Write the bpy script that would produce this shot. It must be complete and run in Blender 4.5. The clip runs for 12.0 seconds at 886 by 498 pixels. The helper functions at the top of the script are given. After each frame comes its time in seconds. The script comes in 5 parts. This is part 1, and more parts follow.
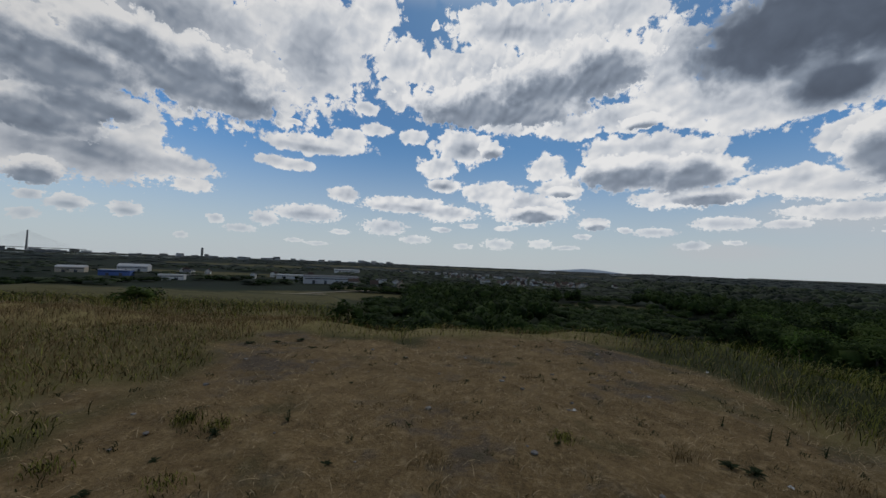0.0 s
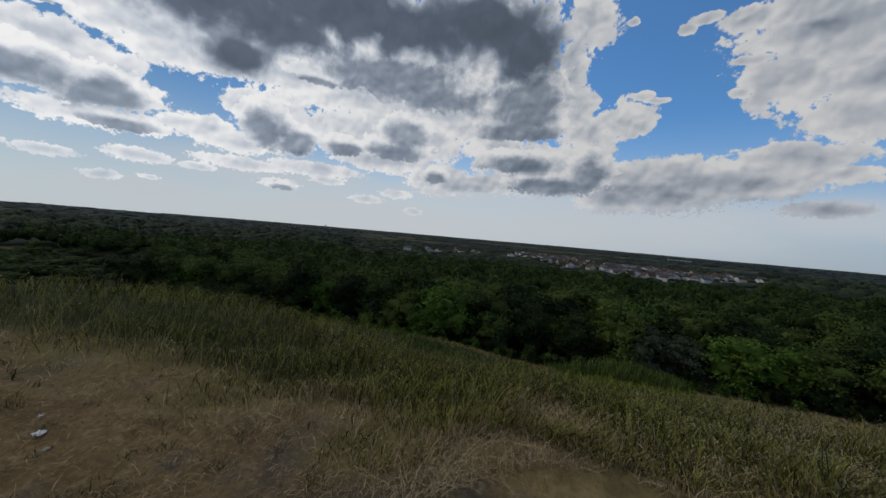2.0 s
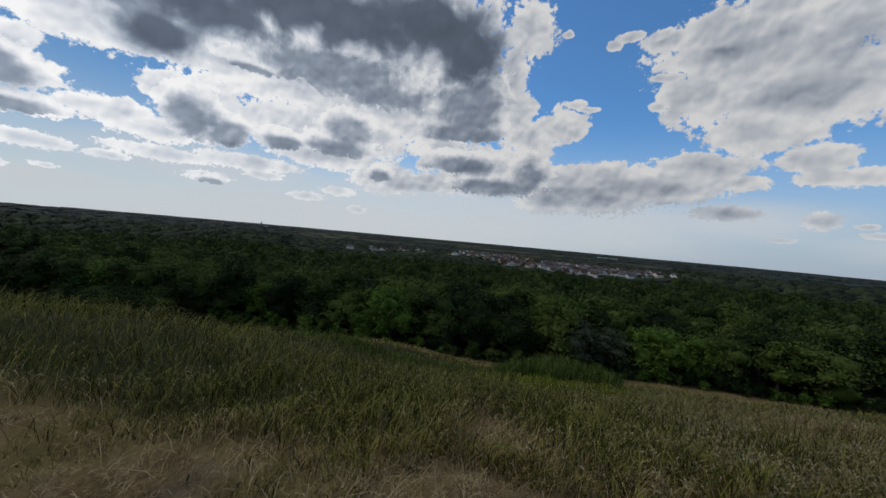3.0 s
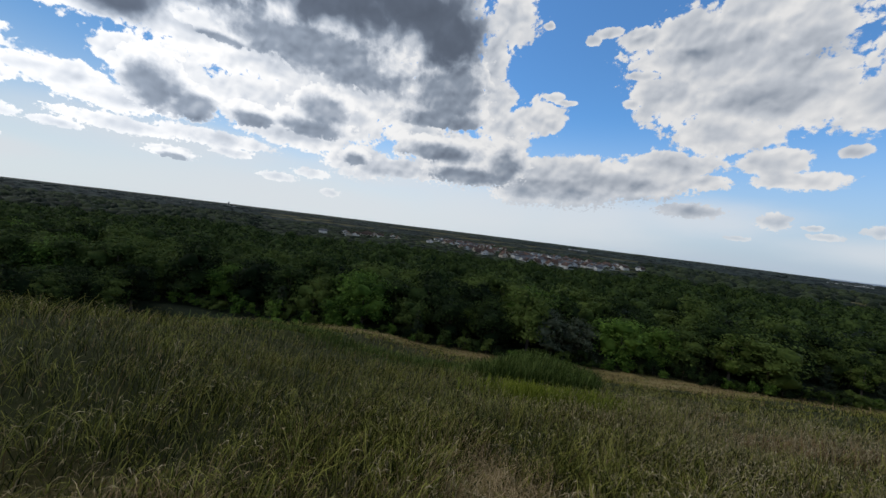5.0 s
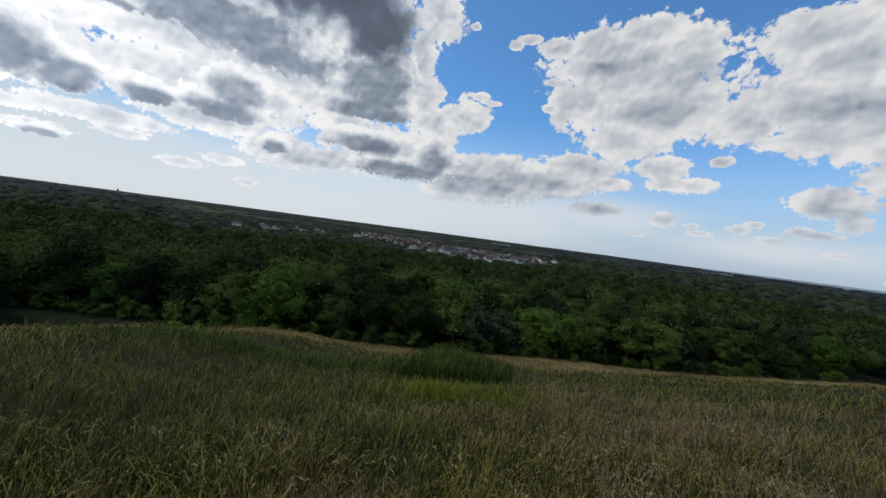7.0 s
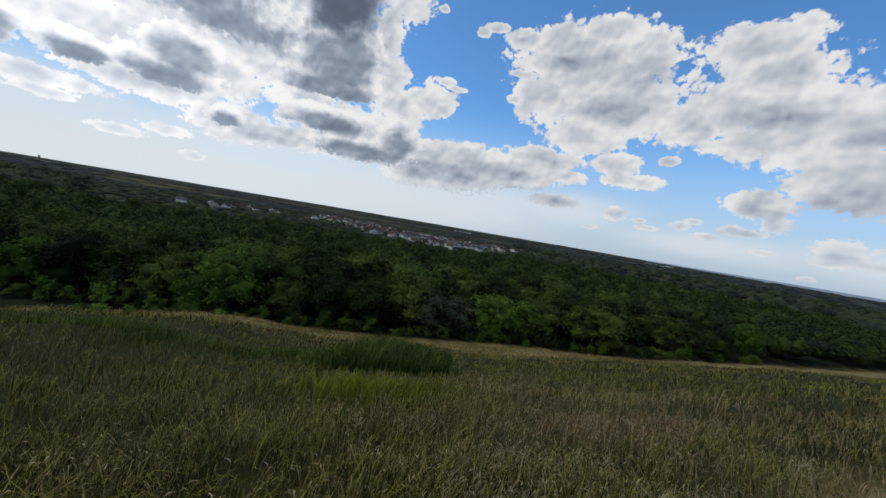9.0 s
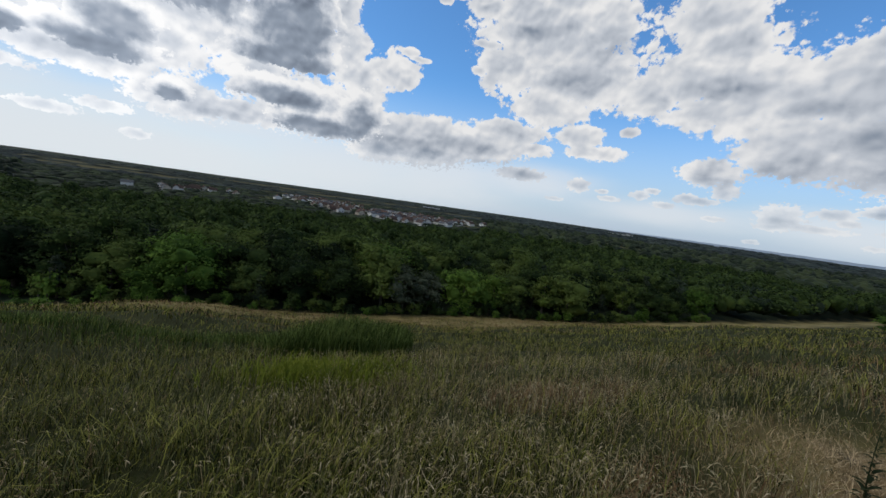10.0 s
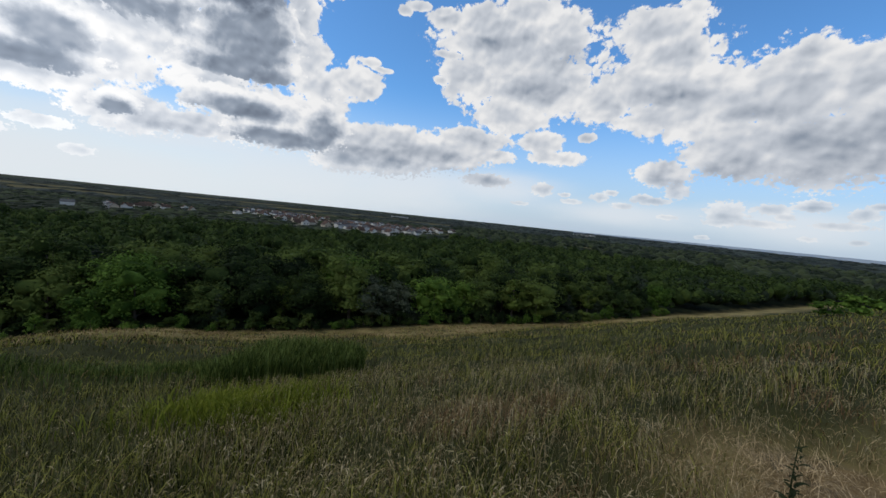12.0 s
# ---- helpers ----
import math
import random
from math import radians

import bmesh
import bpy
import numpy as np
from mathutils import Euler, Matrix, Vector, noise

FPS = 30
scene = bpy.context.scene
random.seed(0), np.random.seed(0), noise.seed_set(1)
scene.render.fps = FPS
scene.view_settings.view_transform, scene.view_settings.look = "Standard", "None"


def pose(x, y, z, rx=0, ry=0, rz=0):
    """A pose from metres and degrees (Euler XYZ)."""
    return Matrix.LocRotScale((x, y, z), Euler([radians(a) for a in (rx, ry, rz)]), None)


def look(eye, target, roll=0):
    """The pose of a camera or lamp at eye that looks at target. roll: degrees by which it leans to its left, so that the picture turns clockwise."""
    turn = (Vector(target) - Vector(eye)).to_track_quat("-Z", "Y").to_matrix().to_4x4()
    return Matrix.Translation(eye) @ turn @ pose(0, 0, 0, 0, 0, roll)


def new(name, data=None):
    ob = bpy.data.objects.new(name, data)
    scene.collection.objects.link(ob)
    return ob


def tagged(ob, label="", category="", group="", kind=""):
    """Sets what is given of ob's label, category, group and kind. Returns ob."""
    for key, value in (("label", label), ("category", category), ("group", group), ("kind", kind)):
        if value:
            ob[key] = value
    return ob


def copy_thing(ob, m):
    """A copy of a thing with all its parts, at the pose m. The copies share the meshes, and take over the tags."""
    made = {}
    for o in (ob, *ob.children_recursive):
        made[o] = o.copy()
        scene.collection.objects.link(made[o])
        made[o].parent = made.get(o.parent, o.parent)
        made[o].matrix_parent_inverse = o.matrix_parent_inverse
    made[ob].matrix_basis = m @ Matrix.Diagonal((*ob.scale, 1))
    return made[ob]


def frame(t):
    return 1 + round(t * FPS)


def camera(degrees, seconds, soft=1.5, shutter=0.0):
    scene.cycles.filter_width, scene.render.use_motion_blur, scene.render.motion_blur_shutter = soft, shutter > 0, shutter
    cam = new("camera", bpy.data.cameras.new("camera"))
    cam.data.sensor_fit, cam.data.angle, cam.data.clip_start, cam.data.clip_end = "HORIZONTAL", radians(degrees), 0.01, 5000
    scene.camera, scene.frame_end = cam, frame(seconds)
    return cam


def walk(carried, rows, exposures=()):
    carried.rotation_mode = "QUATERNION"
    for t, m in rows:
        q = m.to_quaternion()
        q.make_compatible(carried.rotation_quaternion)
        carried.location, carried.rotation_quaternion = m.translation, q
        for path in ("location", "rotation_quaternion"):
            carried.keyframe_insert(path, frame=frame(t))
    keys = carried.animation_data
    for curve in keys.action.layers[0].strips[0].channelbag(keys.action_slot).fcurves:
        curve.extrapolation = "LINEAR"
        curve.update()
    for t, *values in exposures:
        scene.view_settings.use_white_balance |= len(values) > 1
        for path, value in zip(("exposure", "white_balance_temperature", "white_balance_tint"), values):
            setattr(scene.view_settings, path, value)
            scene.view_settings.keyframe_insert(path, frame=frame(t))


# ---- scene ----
cam = camera(101.6, 12.0)
PATH = [
    (0, (-0.000, -0.000, 1.650), (-0.009, 1.998, 1.731), 2.40),
    (0.5, (0.370, -0.264, 1.628), (1.133, 1.585, 1.626), 3.14),
    (1, (0.721, -0.506, 1.610), (2.097, 0.944, 1.583), 4.42),
    (1.5, (1.034, -0.705, 1.600), (2.814, 0.205, 1.546), 5.05),
    (2, (1.297, -0.841, 1.602), (3.253, -0.431, 1.527), 4.92),
    (2.5, (1.525, -0.911, 1.615), (3.518, -0.756, 1.546), 4.34),
    (3, (1.737, -0.914, 1.635), (3.733, -0.804, 1.580), 5.14),
    (5, (2.562, -0.719, 1.725), (4.558, -0.756, 1.616), 7.08),
    (5.5, (2.742, -0.823, 1.723), (4.737, -0.922, 1.624), 8.67),
    (6, (2.907, -0.995, 1.714), (4.891, -1.232, 1.622), 9.46),
    (6.5, (3.055, -1.192, 1.704), (5.024, -1.530, 1.613), 7.70),
    (7, (3.187, -1.391, 1.699), (5.139, -1.818, 1.609), 7.55),
    (7.5, (3.310, -1.594, 1.701), (5.233, -2.134, 1.604), 9.27),
    (9.5, (3.614, -2.471, 1.768), (5.475, -3.182, 1.594), 9.17),
    (10, (3.595, -2.713, 1.786), (5.409, -3.521, 1.548), 7.98),
    (10.5, (3.566, -2.949, 1.804), (5.352, -3.827, 1.597), 6.14),
    (11, (3.571, -3.163, 1.821), (5.350, -4.057, 1.632), 5.91),
    (11.5, (3.620, -3.351, 1.838), (5.390, -4.261, 1.643), 5.94),
    (12, (3.692, -3.526, 1.855), (5.441, -4.479, 1.680), 5.78),
]
walk(cam, [(t, look(eye, target, roll)) for t, eye, target, roll in PATH],
     exposures=[(0, -0.64), (2.0, -0.48), (3.2, -0.34), (5.0, -0.06), (7.5, -0.08), (9.5, 0.0), (12, 0.06)])

# ---- sky, clouds and sun ----
SUN_AZ, SUN_EL = 14.0, 50.0   # degrees, clockwise from +y, and above the horizon
world = bpy.data.worlds.new("sky")
scene.world = world
world.use_nodes = True
tree_w = world.node_tree
tree_w.nodes.clear()


def node(tree, kind, **kw):
    n = tree.nodes.new(kind)
    for key, value in kw.items():
        if key == "op":
            n.operation = value
        elif key == "blend":
            n.blend_type = value
    return n


def sock(tree, a, target):
    if isinstance(a, bpy.types.NodeSocket):
        tree.links.new(a, target)
    elif isinstance(a, tuple) and len(a) == 3 and target.type == "RGBA":
        target.default_value = (*a, 1)
    else:
        target.default_value = a


def mth(tree, op, a, b=None, c=None, clamp=False):
    n = node(tree, "ShaderNodeMath", op=op)
    n.use_clamp = clamp
    for v, s in zip((a, b, c), n.inputs):
        if v is not None:
            sock(tree, v, s)
    return n.outputs[0]


def vec(tree, op, a, b=None, c=None):
    n = node(tree, "ShaderNodeVectorMath", op=op)
    for v, s in zip((a, b, c), n.inputs):
        if v is not None:
            sock(tree, v, s)
    return n.outputs["Value"] if op in ("LENGTH", "DOT_PRODUCT", "DISTANCE") else n.outputs[0]


def mixc(tree, fac, a, b, blend="MIX"):
    n = node(tree, "ShaderNodeMixRGB", blend=blend)
    for v, s in zip((fac, a, b), n.inputs):
        sock(tree, v, s)
    return n.outputs[0]


def step(tree, v, lo, hi):
    n = tree.nodes.new("ShaderNodeMapRange")
    n.interpolation_type = "SMOOTHSTEP"
    sock(tree, v, n.inputs[0])
    n.inputs[1].default_value, n.inputs[2].default_value = lo, hi
    return n.outputs[0]


def fbm(tree, vector, scale, detail=6.0, rough=0.55, colour=False):
    n = tree.nodes.new("ShaderNodeTexNoise")
    sock(tree, vector, n.inputs["Vector"])
    n.inputs["Scale"].default_value, n.inputs["Detail"].default_value, n.inputs["Roughness"].default_value = scale, detail, rough
    return n.outputs["Color"] if colour else n.outputs["Fac"]


# Clouds: (azimuth, elevation, half width, half height) in degrees. W: white vapour, G: grey bodies with lit rims, D: dark bases, L: light shade, V: thin veils.
W, G, D, L, V = [], [], [], [], []
W += [(-38.9, 25.2, 21.3, 7.6), (-21.2, 29.4, 8.7, 7.2), (-48.2, 17.1, 6.6, 5), (-49.4, 11.5, 4.3, 4), (-44.7, 11.2, 7.9, 3.1), (-38, 11, 4.8, 1.4), (-35.2, 8.8, 2.2, 0.9), (-46.6, 5.1, 1.6, 0.9), (-41.8, 4.9, 1.5, 0.9), (-49.5, 5.6, 1, 0.6), (-36.3, 2.4, 0.7, 0.4), (-49.7, 3.5, 1.1, 0.6), (-41.5, 15.3, 2.8, 2.2), (-14.6, 31.9, 4.3, 3.9), (-7.8, 28.9, 4.9, 2.8), (-8.9, 25.1, 2.8, 2.1)]
W += [(-12.2, 34.8, 4, 1.9), (-3.1, 33.8, 0.8, 0.6), (-20.8, 16.7, 7.1, 1.3), (-24.5, 13.6, 3.8, 0.9), (-11.7, 19.8, 2.2, 1), (-5.4, 19.4, 2.2, 1), (-15.5, 18.2, 2.5, 1.4), (-15.9, 10, 2.1, 1.2), (-13.2, 22.4, 1.9, 0.8), (-23.7, 19.3, 1.2, 0.4), (8.8, 34, 8.9, 2.7), (17.5, 33, 9.9, 3.2), (25.4, 33.7, 6.7, 2.4), (-0.4, 27.9, 4.1, 3.8), (6.3, 29.1, 6.3, 3.2), (14.3, 28, 10.2, 3.5)]
W += [(24, 27.6, 6.8, 3.4), (31.2, 27, 5.3, 4.5), (27.1, 21.3, 7.2, 2.1), (35.1, 21.7, 7.3, 3), (40.2, 19, 5.8, 1.9), (18.7, 20.6, 4.9, 1.7), (9.3, 21.9, 5.3, 2), (2.8, 18.1, 5, 2.5), (-1.6, 14.9, 3.1, 1.5), (-0.6, 12.3, 2.5, 1.2), (-6.7, 9, 6.4, 1.2), (0, 8, 4.3, 1.2), (-9.7, 5.3, 3.1, 1.1), (-21, 6.7, 4.6, 1.2), (-26.8, 5.5, 1.6, 1), (-32.7, 4.8, 1, 0.6)]
W += [(-29.7, 3.7, 1.9, 0.5), (7.1, 11.3, 4.3, 1.7), (12.8, 8.8, 6, 2.1), (15.4, 15, 2.8, 1.9), (17.4, 11.9, 3.3, 1.7), (22.4, 6.7, 2.1, 0.9), (29.9, 5.5, 2.4, 0.6), (8.3, 3.4, 2.1, 0.8), (14.7, 3.6, 1.7, 0.6), (34.4, 3.7, 1.6, 0.6), (-4.7, 3.6, 2.1, 0.6), (9.5, 5.9, 1.7, 0.4), (24.7, 16.3, 4.5, 2.5), (29.3, 16.9, 4.1, 1.8), (33.9, 15.4, 4.4, 2.3), (36.9, 13.3, 2.9, 1.9)]
W += [(32.7, 9.9, 5.1, 1.3), (38.1, 10, 2.2, 1.2), (37.6, 6.5, 3.3, 0.8), (3.7, 6.1, 1.3, 0.4), (-16.4, 4.2, 1.3, 0.4), (-22.7, 2.6, 1.1, 0.3), (20.8, 4.8, 1.1, 0.4), (26.4, 5.8, 1, 0.4), (-0.7, 5.3, 1.6, 0.4), (-19.6, 2.3, 1.6, 0.3), (18.4, 3.1, 1.9, 0.3), (2.9, 2.9, 1.4, 0.4), (38.7, 4.1, 1, 0.3), (44.4, 22.3, 11, 4.8), (39.9, 19.8, 3.8, 2.7), (57.2, 20.2, 9.2, 2.8)]
W += [(63.7, 19.2, 12.2, 3.3), (77.7, 19.3, 9.6, 5), (74.6, 14.2, 5.3, 3.3), (69.1, 16.5, 7.7, 3.9), (62.5, 14.4, 5.7, 3.1), (58.4, 14.1, 3.1, 2.2), (48.7, 15.5, 2.8, 2.2), (51.6, 15.1, 4.9, 2.9), (53.9, 12.5, 4, 2.9), (43.8, 11.2, 4.2, 1.5), (47.7, 10.2, 4.6, 1.5), (59.7, 27.6, 22.7, 6.9), (81.1, 28.9, 12.9, 7.2), (89.7, 20.6, 6.7, 5.6), (85.3, 13.8, 5.2, 2.5), (92.4, 11.2, 9.1, 3.7)]
W += [(98.7, 12.1, 3.9, 3.6), (97.5, 30.1, 3.3, 3.6), (95.4, 24.8, 2.2, 3.8), (96.4, 19.4, 2.5, 3.3), (102.7, 17.8, 4, 2.3), (105.2, 17.1, 2, 1.1), (98.3, 16, 3.9, 2.9), (106.6, 20.1, 1.4, 0.4), (102.8, 29.3, 0.8, 0.4), (115.1, 28.3, 1.6, 0.7), (109.5, 27.6, 0.8, 0.6), (84, 8.6, 5.3, 1.5), (76.9, 8.5, 5.3, 2.2), (102.8, 9, 4.4, 2.4), (110.2, 10.6, 6.7, 1.9), (107.8, 8.4, 8, 2.7)]
W += [(67.9, 10.6, 7.7, 1.7), (60, 6.7, 2.2, 0.7), (65.6, 4.5, 2.3, 0.6), (48.6, 7.4, 5.4, 0.8), (53.3, 5.4, 2.6, 0.7), (43.5, 6.2, 2, 0.5), (72.9, 3.3, 1.4, 0.6), (70, 5.7, 2.3, 0.7), (58.1, 8.1, 6.3, 1), (125.3, 24.9, 10, 4.7), (130.2, 20.2, 9, 4.7), (122.5, 27.1, 6.3, 2.3), (116, 27.3, 3, 1.4), (133.3, 26.3, 3.6, 3.2), (120.3, 20.4, 4.7, 3.3), (117, 23.2, 2.4, 0.6)]
W += [(115.7, 19.7, 1.5, 0.6), (126.5, 15.9, 5.6, 2.6), (131.6, 12.6, 3.1, 1.7), (134.3, 10.3, 3.9, 1), (111.2, 28.2, 1.7, 0.6), (138.3, 13.2, 1.3, 0.6), (128.1, 28.8, 4.9, 1.8), (145, 25.8, 6.4, 2.4), (147.5, 22.9, 5.5, 2.8), (143.3, 19.6, 4.9, 2.9), (149.2, 27.6, 1.4, 0.9), (152, 17.4, 7.8, 4.8), (159.8, 17.8, 7.2, 4.6), (161.1, 21.4, 2.7, 1.5), (165.3, 18, 3.6, 3.2), (156.1, 12, 6, 3.6)]
W += [(163, 11.4, 6.2, 4.1), (139.9, 18, 3.7, 2.8), (147.9, 15.7, 5.9, 2.2), (168.4, 14.4, 4.3, 5.7), (171.8, 13.4, 3.7, 5.3), (174.4, 14.4, 4, 5), (148.2, 8.7, 3.3, 1.6), (150.1, 6.4, 1.5, 1), (155.8, 4, 2, 1.4), (163.4, 5.3, 1.4, 0.7), (160.2, 4.7, 1.9, 0.6), (147.4, 5, 2.4, 0.5), (144, 4.1, 1.3, 0.4), (137.1, 4.2, 1.4, 0.4), (167.2, 4.5, 1.1, 0.7), (132.8, 5.7, 1.5, 1)]
W += [(124.2, 6.3, 3.5, 0.9), (159, 2.9, 2.8, 0.4), (155.2, 2.7, 1.6, 0.4), (165.8, 3.2, 2.2, 0.4), (140.9, 5.1, 1.1, 0.6), (142.3, 5.8, 0.9, 0.4), (146.3, 5.3, 1, 0.5), (129.7, 3.3, 1.2, 0.3), (136.2, 5.1, 0.8, 0.3), (163.5, 1.6, 0.7, 0.3), (167.2, 1.6, 0.8, 0.3), (153.7, 0.8, 0.8, 0.3), (149.6, 3, 1.3, 0.3), (161.3, 3.9, 0.9, 0.4), (168.2, 5.3, 0.8, 0.4), (108.7, 11, 7.2, 1.9)]
W += [(121.7, 12.2, 5.7, 1.8), (115, 9.8, 9.5, 2.5), (125.5, 9.9, 2.6, 1), (105.3, 20.7, 1.4, 0.6), (104.6, 10.4, 4.1, 2.1), (102.3, 7.3, 4.9, 2)]
G += [(-35.7, 22.5, 9.7, 3.9), (-29.7, 21, 4.1, 2.8), (-48.8, 20.2, 8.2, 3.7), (-49.6, 14, 5, 2.3), (-42.6, 24.4, 7.6, 2.5), (-49.2, 8, 2.3, 1.3), (-45.5, 16.5, 5.4, 2.1), (8.4, 24.2, 14.4, 2.9), (0.3, 23.4, 6.3, 2.3), (14.4, 26.6, 9.3, 3.3), (22.9, 28.1, 6.6, 3.4), (28.6, 20.4, 3.1, 0.9), (26.6, 13.7, 7.2, 2.2), (33.9, 13.2, 5.3, 2.2), (35.8, 10, 4, 1.1), (13.7, 8.1, 4.1, 1.1)]
G += [(22.6, 6.5, 1.7, 0.7), (6.8, 17.9, 1.8, 1.2), (17.4, 11.5, 2, 0.8), (67.6, 23.5, 14.2, 3.5), (88.8, 21.3, 6.3, 5.6), (86.7, 17.1, 6, 2), (91.8, 17, 3.7, 1.6), (51, 13.5, 3.5, 3.5), (54.7, 11.9, 3, 2.1), (61.8, 12, 3.7, 1.4), (69.4, 12.7, 5.2, 1.8), (70.5, 15.4, 3.9, 2.6), (88.9, 12.3, 7.2, 1.8), (94.2, 9.2, 6.9, 1.8), (99.2, 11.4, 3.5, 3), (74.8, 21.4, 9.5, 3)]
G += [(53.7, 5.2, 1.9, 0.6), (57.1, 20.9, 4.6, 1.1), (75.9, 9.3, 2.1, 1.2)]
D += [(43, 27, 10, 5), (47, 20.5, 3.6, 2), (59.6, 28.8, 17.7, 3.8), (50.9, 25.1, 7.6, 2.8), (71.4, 28.5, 11.9, 3.6), (81.8, 29.9, 8.6, 3.9), (88.2, 27, 5.5, 4.1)]
L += [(-44.1, 23.8, 12.7, 6.1), (-49.8, 16.5, 5.4, 4.9), (-45.6, 10.7, 6.8, 2.5), (-21.1, 27.4, 4.8, 4.1), (-36.1, 28.5, 7.2, 2.3), (-46.9, 10.1, 4.7, 1.5), (3.3, 17.4, 4.1, 1.2), (8.9, 33.1, 5.4, 0.9), (-1, 12.1, 2, 0.6), (-21, 6.2, 3.9, 0.6), (-20.8, 16.1, 6.3, 0.6), (-6.3, 8.4, 5.3, 0.6), (-46.6, 4.7, 1.3, 0.4), (-41.8, 4.5, 1.2, 0.5), (109.1, 8, 7.2, 1.9), (105.5, 3.6, 4.2, 1.6)]
L += [(117.7, 4.7, 4.8, 1.5), (81.4, 7.6, 3.5, 0.9), (102.9, 7.9, 4.4, 1.6), (47.1, 19.9, 5.2, 1.9), (111.4, 4.3, 3.7, 2.2), (87.9, 4.1, 5.2, 1.2), (122.5, 5.5, 2.7, 0.6), (160.2, 8.6, 9.3, 1.7), (163.2, 13.1, 6.1, 3.2), (167.4, 11.4, 4.5, 4.4), (155.9, 9.4, 4.4, 1.7), (109.3, 4.3, 7.7, 2.2), (118.8, 6.6, 10.4, 2.1), (130.3, 19.1, 5.7, 1.6), (147.5, 18.4, 4.6, 1.6), (115, 9.2, 7.8, 1.3)]
L += [(169.1, 9.1, 4.9, 2.2), (133.7, 23.7, 3.2, 2), (157.2, 15.7, 3.1, 1.2), (149.3, 7.5, 2.6, 0.7), (156.2, 3.3, 1.9, 0.6), (163.9, 4.9, 1.7, 0.4), (121.9, 25.1, 5.1, 0.9)]
V += [(70.3, 2.6, 32.8, 4.4), (96.4, 3.8, 23.1, 5), (53.6, 6.6, 18.1, 3.2), (113.8, 4.8, 10.6, 4.3), (80.6, 7.1, 17.2, 3.5), (38, 2.8, 8.4, 1.6), (110.2, 4, 16.8, 4.3), (124.3, 5.4, 13.7, 2.9), (161.9, 3, 12.3, 2.6), (144.1, 2.9, 12.8, 2.1), (98.6, 3.5, 12.4, 4.1)]
W += [(180, 16.5, 10, 5.5), (182, 9, 10, 3.5), (-60, 22, 8, 8), (-58, 13, 5, 3)]
L += [(182, 9.5, 10, 2)]

def cloud_field(tree, p, puffs, soft):
    """How far p lies from the nearest puff: 0 in its middle, 1 on its rim."""
    least = None
    for az, el, w, h in puffs:
        r = vec(tree, "LENGTH", vec(tree, "MULTIPLY_ADD", p, (1 / w, 1 / h, 0.0), (-az / w, -el / h, 0.0)))
        least = r if least is None else mth(tree, "SMOOTH_MIN", least, r, soft)
    return least


t_ = tree_w
way = t_.nodes.new("ShaderNodeTexCoord").outputs["Generated"]
sep = t_.nodes.new("ShaderNodeSeparateXYZ")
t_.links.new(way, sep.inputs[0])
turn = t_.nodes.new("ShaderNodeVectorRotate")
turn.rotation_type = "Z_AXIS"
t_.links.new(way, turn.inputs["Vector"])
turn.inputs["Angle"].default_value = radians(60)
sep2 = t_.nodes.new("ShaderNodeSeparateXYZ")
t_.links.new(turn.outputs[0], sep2.inputs[0])
azim = mth(t_, "ADD", mth(t_, "MULTIPLY", mth(t_, "ARCTAN2", sep2.outputs[0], sep2.outputs[1]), 57.29578), 60.0)
elev = mth(t_, "MULTIPLY", mth(t_, "ARCSINE", sep.outputs[2]), 57.29578)
flat = t_.nodes.new("ShaderNodeCombineXYZ")
t_.links.new(azim, flat.inputs[0])
t_.links.new(elev, flat.inputs[1])
here = flat.outputs[0]
low = step(t_, elev, 15.0, 4.0)


def scaled(v, s):
    n = t_.nodes.new("ShaderNodeVectorMath")
    n.operation = "SCALE"
    t_.links.new(v, n.inputs[0])
    sock(t_, s, n.inputs["Scale"])
    return n.outputs[0]


def pushed(p, scale, detail, reach):
    """The place p, pushed about by slow noise."""
    off = vec(t_, "SUBTRACT", fbm(t_, p, scale, detail, 0.5, True), (0.5, 0.5, 0.5))
    return vec(t_, "ADD", p, vec(t_, "MULTIPLY", scaled(off, amount), reach))


def billows(p, scale, detail=3.0, feature="F1"):
    """Cauliflower heads: distance to the nearest head's middle, at several sizes."""
    v = t_.nodes.new("ShaderNodeTexVoronoi")
    v.feature, v.voronoi_dimensions = feature, "2D"
    t_.links.new(vec(t_, "MULTIPLY", p, (1.0, 1.15, 1.0)), v.inputs["Vector"])
    v.inputs["Scale"].default_value, v.inputs["Detail"].default_value = scale, detail
    v.inputs["Roughness"].default_value, v.inputs["Lacunarity"].default_value = 0.52, 2.3
    return mth(t_, "SUBTRACT", v.outputs["Distance"], 0.62)


# heads push the rims about, less so towards the horizon
amount = mth(t_, "ADD", mth(t_, "MULTIPLY", mth(t_, "MAXIMUM", elev, 0.0), 0.12), 0.5)
warped = pushed(here, 0.22, 2, (0.8, 0.45, 0.0))
heads = billows(warped, 0.30, 2.0)
knobs = billows(warped, 0.85, 3.0)
head = mth(t_, "ADD", mth(t_, "MULTIPLY", heads, 0.45), mth(t_, "MULTIPLY", knobs, 0.55))
wisp = mth(t_, "SUBTRACT", fbm(t_, here, 1.3, 8, 0.64), 0.5)
ragged = mth(t_, "SUBTRACT", fbm(t_, here, 0.5, 3, 0.5), 0.5)
edge = mth(t_, "ADD", mth(t_, "MULTIPLY", head, 0.62), mth(t_, "ADD", mth(t_, "MULTIPLY", wisp, 0.62), mth(t_, "MULTIPLY", ragged, 1.0)))
